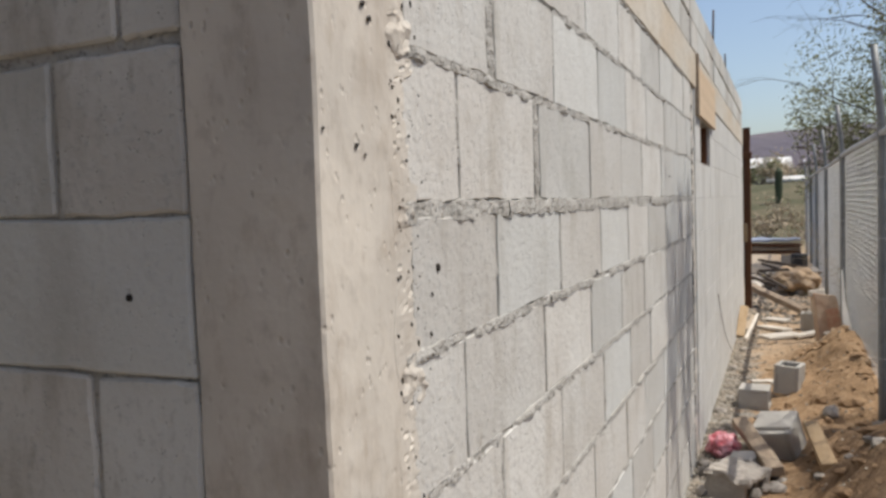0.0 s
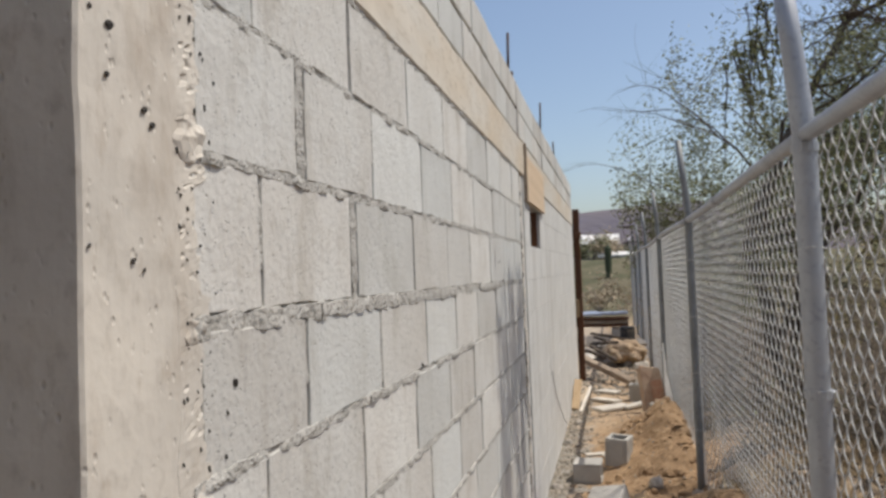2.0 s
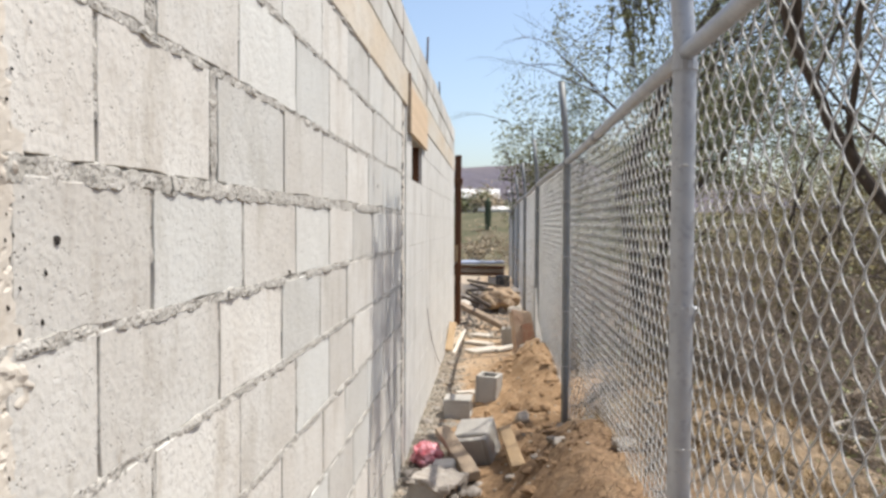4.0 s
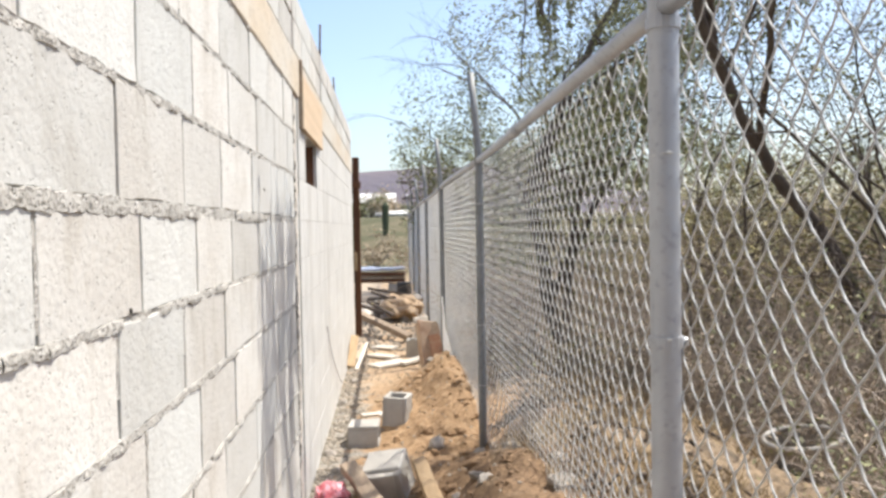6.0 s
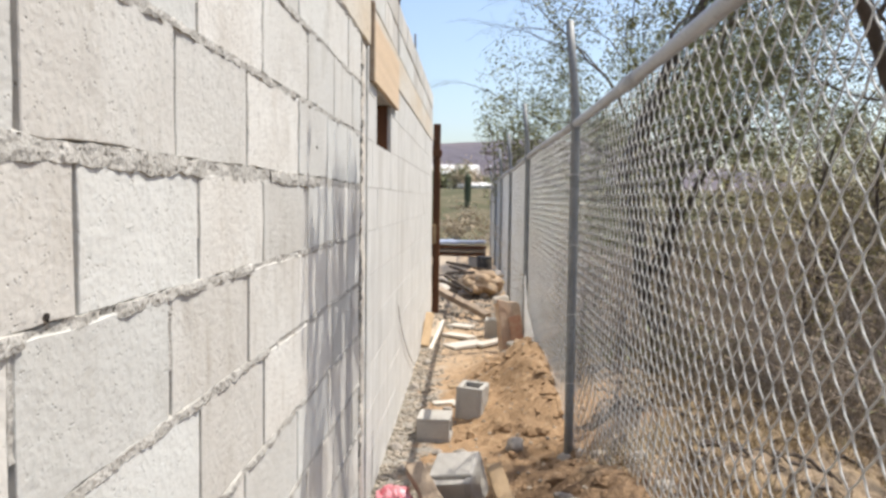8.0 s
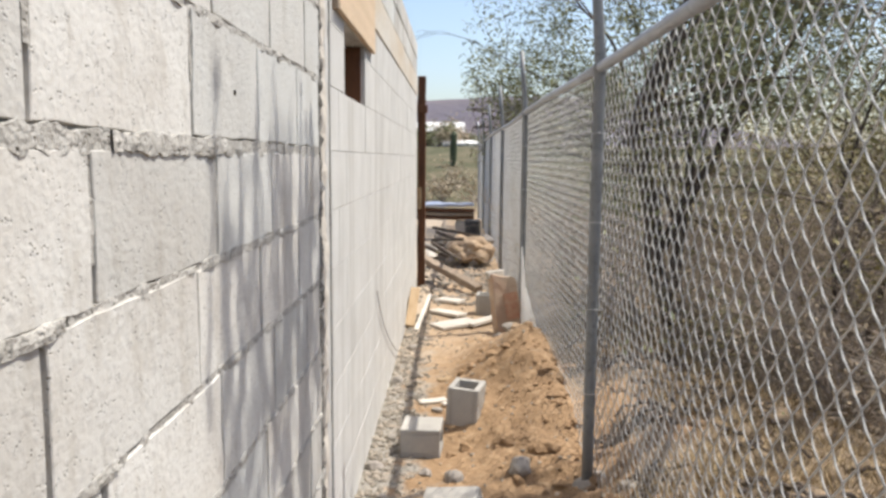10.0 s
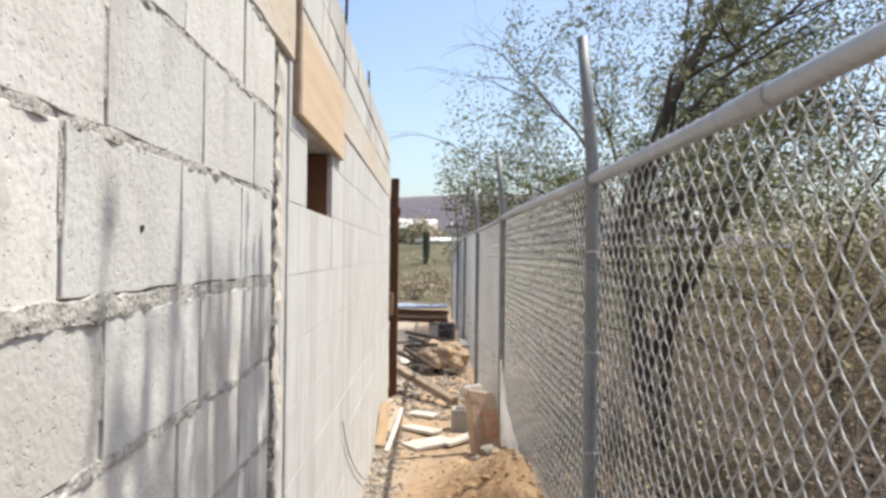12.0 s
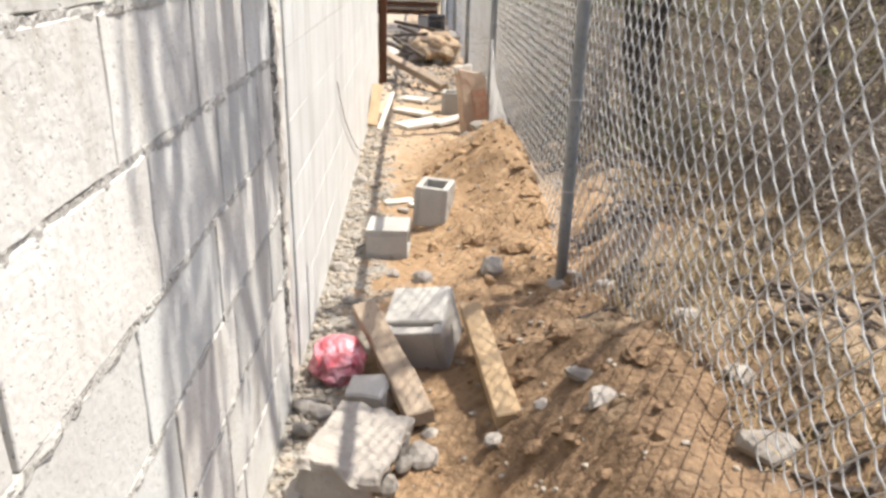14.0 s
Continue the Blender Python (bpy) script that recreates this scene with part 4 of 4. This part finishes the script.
part("shaft", rough_box((0.07, 0.07, 1.75), (-0.18, 14.5, 0.85), n=(1, 1, 10), bevel=0.006, amp=0.004), M_LIME, pw)

r = random.Random(5)
for i in range(26):
    x, y = r.uniform(0.0, 0.92), r.uniform(11.6, 13.4)
    s = r.uniform(0.06, 0.17)
    h = 0.34 * math.exp(-((y - 12.5) / 0.7) ** 2)
    rock(r.choice(("pale broken piece of rubble on a heap", "grey lump of broken concrete on a heap")), (x, y, G(x, y) + h * r.uniform(0.3, 1.0)), (s, s * r.uniform(0.6, 0.9), s * r.uniform(0.4, 0.7)), i + 90,
         r.choice((M_ROCK, M_LIME, M_ROCK)), "rubble_stone", "stone", "rubble heap at the end of the passage")
crumpled("sand_sack", "tan dusty cloth sack slumped on the rubble heap", "sack", (0.62, 12.0, 0.2), (0.3, 0.42, 0.2), M_SOIL, 7, 0.3, 20)
for i in range(7):
    a = Vector((r.uniform(-0.05, 0.2), r.uniform(11.6, 12.8), r.uniform(0.2, 0.5)))
    b = a + Vector((r.uniform(0.3, 0.7), r.uniform(-0.6, 0.2), r.uniform(-0.2, 0.05)))
    plank("charred dark stick thrown on the rubble heap", a, b, 0.045, 0.04, M_BARK, 0, 0.006, "stick", "sticks on the heap")
for j in range(3):
    plank("rough brown board in a stack across the passage", (-0.75, 15.3 + 0.05 * j, 0.40 + 0.075 * j), (0.76, 15.25 - 0.04 * j, 0.40 + 0.07 * j), 0.3, 0.055, M_OLDWOOD if j % 2 else M_BROWN, 0, 0.008, "stack_board", "boards in the stack")
for x in (-0.5, 0.55):
    ob = part("support_block", rough_box((0.25, 0.3, 0.36), (x, 15.28, 0.16), n=(2, 2, 2), bevel=0.01, amp=0.01), M_CMU)
    tagged(ob, "grey block carrying the stack of boards", "concrete block", "blocks under the stack")
ob = part("tarp", rough_box((1.6, 0.42, 0.05), (-0.04, 15.28, 0.635), n=(14, 5, 1), bevel=0.01, amp=0.03, scale=5), M_BLUE)
tagged(ob, "faded blue tarpaulin spread over the stack of boards", "tarpaulin")
bm = bmesh.new()
bmesh.ops.create_cone(bm, cap_ends=True, segments=20, radius1=0.14, radius2=0.14, depth=0.30)
bmesh.ops.bevel(bm, geom=bm.edges[:], offset=0.015, segments=1, affect="EDGES")
bmesh.ops.translate(bm, vec=(0.72, 14.4, G(0.72, 14.4) + 0.28), verts=bm.verts)
tagged(part("bucket", bm, M_BLACK), "black rubber bucket on the rubble by the fence", "bucket")

# ---- scrub and trees beyond the fence ----
def grow(r, start, direction, length, radius, depth, wood, tips, droop=0.0, spread_a=0.55, wig=0.25, sides=5, kids=(2, 3), free=None):
    n = 5 if depth > 1 else 4
    pts, rad, p, d = [start], [radius], start.copy(), direction.normalized()
    for i in range(n):
        d = (d + Vector((r.uniform(-wig, wig), r.uniform(-wig, wig), r.uniform(-wig, wig) - droop))).normalized()
        p = p + d * length / n
        if free and not free(p):
            break
        pts.append(p.copy())
        rad.append(radius * (1 - 0.5 * (i + 1) / n))
    if len(pts) < 2:
        return
    n = len(pts) - 1
    tube_data(pts, rad, sides if depth > 1 else 3, wood[0], wood[1], close=False)
    if depth <= 1:
        tips += [(q, d.copy()) for q in pts[1:]]
    if depth == 0:
        return
    for i in range(r.randint(*kids)):
        k = r.randint(min(2, n), n)
        side = Vector((r.uniform(-1, 1), r.uniform(-1, 1), r.uniform(-0.4, 0.8))).normalized()
        grow(r, pts[k], (d * (1 - spread_a) + side * spread_a), length * r.uniform(0.55, 0.8), rad[k] * 0.7, depth - 1, wood, tips, droop, spread_a, wig, sides, kids, free)
    grow(r, pts[-1], d, length * 0.7, rad[-1], depth - 1, wood, tips, droop, spread_a, wig, sides, kids, free)


def leaves(r, tips, count, size, spread_r, keep=None):
    verts, faces = [], []
    for _ in range(count):
        p, d = r.choice(tips)
        c = p + Vector((r.gauss(0, spread_r), r.gauss(0, spread_r), r.gauss(0, spread_r * 0.8)))
        if keep and not keep(c):
            continue
        a = Vector((r.uniform(-1, 1), r.uniform(-1, 1), r.uniform(-1, 0.3))).normalized()
        b = a.cross(Vector((r.uniform(-1, 1), r.uniform(-1, 1), r.uniform(-1, 1)))).normalized()
        L, W = size * r.uniform(0.6, 1.4), size * r.uniform(0.22, 0.4)
        k = len(verts)
        verts += [c - a * L * 0.5, c + b * W * 0.5, c + a * L * 0.5, c - b * W * 0.5]
        faces.append((k, k + 1, k + 2, k + 3))
    return verts, faces


def tree(label, at, stems, height, seed, leaf_n, leaf_size, mats=(M_BARK, M_LEAF), depth=4, droop=0.02, leaf_r=0.09, trunk_r=0.07, keep=None, free=None, lean=(0, 0), category="tree", name="tree", kids=(2, 3), wig=0.25):
    r = random.Random(seed)
    t = thing(name, label, category)
    wood, tips = ([], []), []
    base = Vector((at[0], at[1], G(at[0], at[1]) - 0.1))
    for s in range(stems):
        d = Vector((r.uniform(-0.45, 0.45) + lean[0], r.uniform(-0.45, 0.45) + lean[1], 1))
        grow(r, base + Vector((r.uniform(-0.08, 0.08), r.uniform(-0.08, 0.08), 0)), d, height * 0.42, trunk_r * r.uniform(0.7, 1), depth, wood, tips, droop, kids=kids, wig=wig, free=free)
    raw("trunk", wood[0], wood[1], mats[0], t, smooth=True)
    if leaf_n:
        v, f = leaves(r, tips, leaf_n, leaf_size, leaf_r, keep)
        raw("crown", v, f, mats[1], t, "fine feathery leaves")
    return t


def ragged(x0, amount, scale=0.9):
    return lambda c: c.x > x0 + amount * noise.noise(c * scale) and noise.noise(c * 1.7 + Vector((9, 0, 0))) > -0.28


def clear(x0, y0=-9.0):
    """Keeps branches out of the passage."""
    return lambda q: (q.x > x0 or q.z > 3.4) and q.y > y0


def sunward(c):
    """The crown of a tree that leaves the passage in the sun."""
    return c.z < 2.2 * c.x - 1.9 + 0.5 * noise.noise(c * 0.9) and c.x > 1.2


def limb_tree(label, limbs, seed, leaf_n, leaf_size, mats=(M_BARK, M_LEAF), depth=3, droop=0.02, leaf_r=0.1, reach=1.3, kids=(2, 3), keep=None, free=None, sprays=0, hang=None):
    """A tree whose main limbs follow given lines: (points, radius at the foot), branching along their upper halves."""
    r = random.Random(seed)
    t = thing("tree", label, "tree")
    wood, tips = ([], []), []
    for line, foot in limbs:
        pts, n = [], 5
        for p, q in zip(line[:-1], line[1:]):
            pts += [Vector(p).lerp(Vector(q), k / n) for k in range(n)]
        pts.append(Vector(line[-1]))
        pts = [p + noise.noise_vector(p * 2.3 + Vector((seed, 0, 0))) * 0.07 for p in pts]
        rad = [foot * (1 - 0.65 * k / (len(pts) - 1)) for k in range(len(pts))]
        tube_data(pts, rad, 9, wood[0], wood[1], close=False)
        for k in range(len(pts) // 3, len(pts), 2):
            d = Vector((r.uniform(-1, 1), r.uniform(-1, 1), r.uniform(0.1, 1.1)))
            grow(r, pts[k], d, reach * r.uniform(0.6, 1.1), rad[k] * 0.45, depth, wood, tips, droop, kids=kids, free=free)
        grow(r, pts[-1], pts[-1] - pts[-3], reach, rad[-1] * 0.8, depth, wood, tips, droop, kids=kids, free=free)
    spots = [p for p, d in tips if hang and hang(p)]
    v, f = leaves(r, tips, leaf_n, leaf_size, leaf_r, keep)
    for k in range(sprays if spots else 0):
        p = r.choice(spots) + Vector((r.gauss(0, 0.05), r.gauss(0, 0.05), 0))
        ln, line = r.uniform(0.2, 0.6), [p]
        sway = Vector((r.uniform(-0.25, 0.25), r.uniform(-0.25, 0.25), -1))
        for q in range(5):
            line.append(line[-1] + (sway + Vector((r.uniform(-0.15, 0.15), r.uniform(-0.15, 0.15), 0))) * ln / 5)
        tube_data(line, [0.005, 0.0045, 0.004, 0.003, 0.003, 0.002], 4, wood[0], wood[1], close=False)
        v2, f2 = leaves(r, [(q, None) for q in line], int(130 * ln), 0.045, r.uniform(0.004, 0.02))
        f += [tuple(c + len(v) for c in face) for face in f2]
        v += v2
    raw("trunk", wood[0], wood[1], mats[0], t, smooth=True)
    raw("crown", v, f, mats[1], t, "fine feathery leaves")
    return t


limb_tree("tall mesquite tree with a dark leaning trunk and feathery olive leaves", (
    (((2.25, 7.5, -0.35), (2.05, 7.5, 0.7), (1.86, 7.5, 1.7), (2.05, 7.6, 2.3), (2.6, 7.8, 3.3), (3.2, 8.0, 4.4)), 0.085),
    (((2.3, 7.6, -0.3), (2.25, 7.7, 0.9), (2.5, 7.9, 2.0), (3.1, 8.4, 3.4)), 0.06),
    (((2.06, 7.5, 0.7), (2.5, 7.4, 1.7), (3.1, 7.3, 2.6)), 0.045)), 12, 24000, 0.06, depth=3, droop=0.03, leaf_r=0.13, reach=1.2, keep=sunward, free=sunward)
tree("broad mesquite tree with hanging olive green sprays", (5.4, 17.0), 5, 7.5, 31, 40000, 0.10, (M_BARK, M_LEAF), 4, 0.05, 0.2, 0.09, keep=ragged(1.6, 2.2, 0.5), free=clear(0.7), lean=(-0.12, 0))
tree("low mesquite tree with yellowing leaves behind the fence", (4.2, 8.6), 5, 3.6, 17, 20000, 0.055, (M_BARK, M_LEAF2), 4, 0.04, 0.15, 0.035, keep=ragged(2.2, 1.0), free=lambda q: q.x > 1.5 and q.z < 3.1)
limb_tree("leaning mesquite tree whose sprays hang over the passage", (
    (((4.7, 5.9, -0.4), (3.95, 5.8, 1.25), (3.3, 5.7, 2.0), (2.75, 5.3, 2.65), (2.1, 4.5, 3.6), (1.6, 3.8, 4.1)), 0.065),
    (((3.3, 5.7, 2.0), (2.9, 4.7, 3.0), (2.3, 3.7, 3.9), (1.6, 3.5, 4.1)), 0.028),
    (((2.75, 5.3, 2.65), (2.6, 4.9, 3.4), (2.3, 4.7, 4.2)), 0.04)), 41, 2600, 0.05, depth=3, droop=0.03, leaf_r=0.09, reach=0.9,
    keep=lambda c: c.z > 2.9 and c.y - 0.286 * c.x > 2.9 and noise.noise(c * 2.2) > -0.05 and c.z - 2.2 * c.x < 1.6 and c.y - 0.286 * c.x < 4.2,
    free=lambda q: (q.z > 2.7 or q.x > 1.7) and q.y - 0.286 * q.x > 2.72 and q.y - 0.286 * q.x < 4.5 and q.z - 2.2 * q.x < 1.7 + 0.5 * noise.noise(q),
    sprays=105, hang=lambda p: p.x < 1.6 and p.z > 2.7 and 2.80 < p.y - 0.286 * p.x < 4.5 and -0.6 < p.z - 2.2 * p.x < 1.55)
tree("bare dark thorn tree with upright branches", (4.4, 5.0), 7, 4.6, 52, 900, 0.05, (M_BARK, M_LEAF2), 5, 0.0, 0.05, 0.042, kids=(1, 3), free=clear(1.3))
tree("bare dark thorn tree with upright branches", (5.9, 6.8), 7, 5.0, 53, 900, 0.05, (M_BARK, M_LEAF2), 5, 0.0, 0.05, 0.045, kids=(1, 3), free=clear(1.3))


tree("slender mesquite tree with thin olive foliage", (3.7, 7.4), 4, 5.2, 64, 9000, 0.06, (M_BARK, M_LEAF), 4, 0.03, 0.13, 0.03, keep=sunward, free=sunward)


def shrub(label, at, height, seed, twigs, leaf_n, mats=(M_TWIG, M_BRUSH), leaf_size=0.05):
    r = random.Random(seed)
    t = thing("shrub", label, "shrub", "scrub beyond the fence")
    wood, tips = ([], []), []
    base = Vector((at[0], at[1], G(at[0], at[1]) - 0.05))
    for s in range(twigs):
        d = Vector((r.uniform(-1, 1), r.uniform(-1, 1), r.uniform(0.5, 1.3)))
        grow(r, base + Vector((r.gauss(0, 0.05), r.gauss(0, 0.05), 0)), d, height * r.uniform(0.4, 0.6), 0.013, 3, wood, tips, 0.012, kids=(2, 3), sides=4, wig=0.32)
    raw("stem", wood[0], wood[1], mats[0], t)
    v, f = leaves(r, tips, leaf_n, leaf_size, 0.08)
    raw("foliage", v, f, mats[1], t, "dry brown leaves")


r = random.Random(77)
n = 0
for y in (3.0, 4.2, 5.2, 6.3, 7.4, 8.6, 10.0, 11.6, 13.5, 16.0):
    for x in (2.5, 3.3, 4.4, 5.8, 8.0):
        px, py = x + r.uniform(-0.3, 0.35), y + r.uniform(-0.4, 0.4)
        if x < 3 and 4 < y < 6:
            px += 0.4
        shrub("dry brown tangled thorn shrub beyond the fence" if n % 3 else "dull green and brown thorn shrub beyond the fence", (px, py), r.uniform(1.1, 1.9) * (0.6 if x < 3 else 1.1 if x < 5 else 1.45 if x < 7 else 1.9), 200 + n, 12 if x < 5 else 8, 1300 if x < 5 else 3600,
              (M_TWIG, M_BRUSH if n % 3 else M_LEAF2 if n % 2 else M_LEAF), 0.036 if x < 5 else 0.07)
        n += 1


v, f, tips_g = [], [], []
rg = random.Random(91)
for q in range(4):
    grow(rg, Vector((2.6, 8.6, G(2.6, 8.6) + 0.05)), Vector((rg.uniform(-0.9, 0.9), rg.uniform(-0.9, 0.2), rg.uniform(0.2, 0.6))), 0.5, 0.014, 2, (v, f), tips_g, 0.02, sides=4)
t = thing("dead_branch", "bleached grey dead branch lying in the scrub", "branch")
raw("wood", v, f, M_LIME, t)


for q, (sx, sy, sh) in enumerate(((2.0, 7.5, 1.2), (1.75, 8.7, 1.3), (2.1, 9.9, 1.5), (1.9, 11.4, 1.6), (2.2, 13.0, 1.7), (1.9, 14.8, 1.7))):
    shrub("dark twiggy thorn shrub close behind the fence", (sx, sy), sh, 700 + q, 12, 700, (M_TWIG, M_LEAF2 if q % 2 else M_BRUSH), 0.034)


for q, (sx, sy, sh) in enumerate(((2.5, 2.2, 0.7), (3.2, 2.4, 1.0), (3.4, 3.4, 0.9), (3.9, 2.9, 1.2), (3.3, 4.5, 0.8), (3.0, 5.0, 0.7), (3.6, 5.2, 0.9), (2.6, 5.7, 0.55), (2.35, 6.2, 0.5))):
    shrub("dense dark thorn shrub low behind the fence", (sx, sy), sh, 800 + q, 16, 1500, (M_TWIG, M_BRUSH), 0.034)


def grass():
    verts, faces = [], []
    r = random.Random(6)
    for _ in range(30000):
        x, y = 1.08 + abs(r.gauss(0, 0.9)), r.uniform(1.5, 11)
        if noise.noise(Vector((x * 1.3, y * 1.3, 2))) < -0.1:
            continue
        z = G(x, y)
        h = r.uniform(0.03, 0.16)
        a = Vector((r.uniform(-1, 1), r.uniform(-1, 1), r.uniform(0.3, 1.2))).normalized() * h
        b = Vector((r.uniform(-1, 1), r.uniform(-1, 1), 0)).normalized() * 0.003
        k, p = len(verts), Vector((x, y, z))
        verts += [p - b, p + b, p + a]
        faces.append((k, k + 1, k + 2))
    tagged(raw("dry_grass", verts, faces, M_GRASS), "dry straw-coloured grass and litter beyond the fence", "grass", kind="stuff")


grass()


def litter():
    """Dead twigs, bark and dark crumbs lying on the bank beyond the fence."""
    verts, faces = [], []
    r = random.Random(36)
    for _ in range(900):
        x, y = 1.12 + abs(r.gauss(0, 0.5)), r.uniform(2.3, 7.2)
        if noise.noise(Vector((x * 2.1, y * 2.1, 7))) < -0.12:
            continue
        a, ln = r.uniform(0, math.pi), r.uniform(0.03, 0.16)
        pts = []
        for k in range(4):
            px, py = x + math.cos(a) * ln * (k / 3 - 0.5), y + math.sin(a) * ln * (k / 3 - 0.5)
            a += r.uniform(-0.4, 0.4)
            pts.append(Vector((px, py, G(px, py) + r.uniform(0.004, 0.03))))
        w = r.uniform(0.003, 0.010)
        tube_data(pts, [w, w * 1.2, w, w * 0.6], 5, verts, faces)
    tagged(raw("twig_litter", verts, faces, M_BARK), "dark dead twigs and bark scattered on the bank", "litter", kind="stuff")


litter()
v, f = [], []
ring = [Vector((2.72 + 0.2 * math.cos(a), 4.06 + 0.2 * math.sin(a), 0.25 + 0.03 * math.cos(a))) for a in [math.pi * 2 * k / 24 for k in range(25)]]
tube_data(ring, [0.016] * 25, 6, v, f, close=False)
t = thing("plastic_tub", "grey dusty round plastic tub lying in the scrub", "tub")
raw("rim", v, f, M_CMU, t, smooth=True)
v, f = [], []
for z, q in ((0.06, 1.0), (-0.1, 0.92), (-0.24, 0.86)):
    v += [Vector((2.72 + (c.x - 2.72) * q, 4.06 + (c.y - 4.06) * q, c.z + z - 0.06)) for c in ring[:-1]]
f = [(j * 24 + k, j * 24 + (k + 1) % 24, (j + 1) * 24 + (k + 1) % 24, (j + 1) * 24 + k) for j in range(2) for k in range(24)]
raw("side", v, f, M_STONE, t, smooth=True)
crumpled("plastic_scrap", "small white plastic scrap caught in the scrub", "plastic scrap", (2.9, 8.28, 0.06), (0.05, 0.05, 0.13), M_WHITE, 9, 0.3, 0, 3)

# ---- distance ----
r = random.Random(21)
for i in range(16):
    shrub_at = (r.uniform(-7, 7), r.uniform(24, 46))
    rr = random.Random(400 + i)
    t = thing("shrub", "low grey-green desert shrub on the far slope", "shrub", "scrub on the slope")
    wood, tips = ([], []), []
    base = Vector((*shrub_at, G(*shrub_at)))
    for s in range(5):
        grow(rr, base, Vector((rr.uniform(-1, 1), rr.uniform(-1, 1), 0.8)), rr.uniform(0.4, 0.8), 0.03, 1, wood, tips, 0, kids=(2, 3), sides=3)
    raw("stem", wood[0], wood[1], M_TWIG, t)
    v, f = leaves(rr, tips, 350, 0.16, 0.2)
    raw("foliage", v, f, M_LEAF if i % 2 else M_BRUSH, t)
t = thing("cactus", "dark upright columnar cactus on the far slope", "cactus")
v, f = [], []
tube_data([Vector((0.3, 34, G(0.3, 34) - 0.1)), Vector((0.3, 34, G(0.3, 34) + 0.7)), Vector((0.31, 34, G(0.3, 34) + 1.3)), Vector((0.31, 34, G(0.3, 34) + 1.45))], [0.13, 0.16, 0.15, 0.05], 10, v, f)
raw("column", v, f, M_CACTUS, t)


def house(label, x0, x1, y, z0, eave, ridge, depth=6.0):
    t = thing("house", label, "house")
    part("wall", box((x1 - x0 - 0.6, depth, eave - z0), 0.02, ((x0 + x1) / 2, y + depth / 2, (z0 + eave) / 2)), M_HOUSE, t)
    bm = bmesh.new()
    vs = [bm.verts.new(p) for p in ((x0, y - 0.4, eave), (x1, y - 0.4, eave), (x1, y + depth * 0.6, ridge), (x0, y + depth * 0.6, ridge),
                                    (x0, y - 0.4, eave - 0.15), (x1, y - 0.4, eave - 0.15), (x1, y + depth * 0.6, ridge - 0.15), (x0, y + depth * 0.6, ridge - 0.15))]
    for q in ((0, 1, 2, 3), (7, 6, 5, 4), (0, 4, 5, 1), (1, 5, 6, 2), (2, 6, 7, 3), (3, 7, 4, 0)):
        bm.faces.new([vs[k] for k in q])
    part("roof", bm, M_ROOF, t, "pale sheet metal roof")
    w = part("window", box((1.0, 0.1, 0.8), 0.01, ((x0 + x1) / 2 - 0.8, y - 0.03, eave - 1.0)), M_DARK, t, "dark window")
    return t


house("pale low house with a light metal roof on the hillside", -4.6, 1.2, 74, 1.0, 4.0, 5.0)
house("small shed with a thin pale roof among the scrub", -0.6, 3.4, 58, 1.0, 2.55, 2.85, 4.0)
for i in range(14):
    x, y = r.uniform(-8, 9), r.uniform(50, 73)
    rr = random.Random(600 + i)
    t = thing("bush", "olive green bush among the far houses", "bush", "bushes among the far houses")
    wood, tips = ([], []), []
    base = Vector((x, y, G(x, y)))
    for s in range(4):
        grow(rr, base, Vector((rr.uniform(-0.8, 0.8), rr.uniform(-0.8, 0.8), 1)), rr.uniform(0.8, 1.4), 0.05, 2, wood, tips, 0, kids=(1, 2), sides=3)
    raw("stem", wood[0], wood[1], M_BARK, t)
    v, f = leaves(rr, tips, 500, 0.3, 0.3)
    raw("foliage", v, f, M_LEAF if i % 3 else M_BRUSH, t)


def far_hill():
    verts, faces = [], []
    nx, ny = 120, 14
    for j in range(ny + 1):
        for i in range(nx + 1):
            x = -900 + 1800 * i / nx
            y = 620 + 420 * j / ny
            s = math.sin(min(1.0, j / (ny * 0.55)) * math.pi / 2)
            crest = 54 * math.exp(-((x - 5) / 230) ** 4) + 30 * math.exp(-((x - 260) / 220) ** 2) + 46 * math.exp(-((x + 420) / 300) ** 2)
            crest += 6 * noise.noise(Vector((x * 0.012, 3, 0))) + 3 * noise.noise(Vector((x * 0.05, 7, 0)))
            z = crest * s * (1 + 0.10 * noise.noise(Vector((x * 0.012, y * 0.02, 1)))) - 3
            verts.append((x, y, z))
    w = nx + 1
    faces = [(j * w + i, j * w + i + 1, (j + 1) * w + i + 1, (j + 1) * w + i) for j in range(ny) for i in range(nx)]
    tagged(raw("backdrop", verts, faces, M_HILL, smooth=True), "hazy purple-brown desert hill on the horizon", "hill", kind="structure")


far_hill()
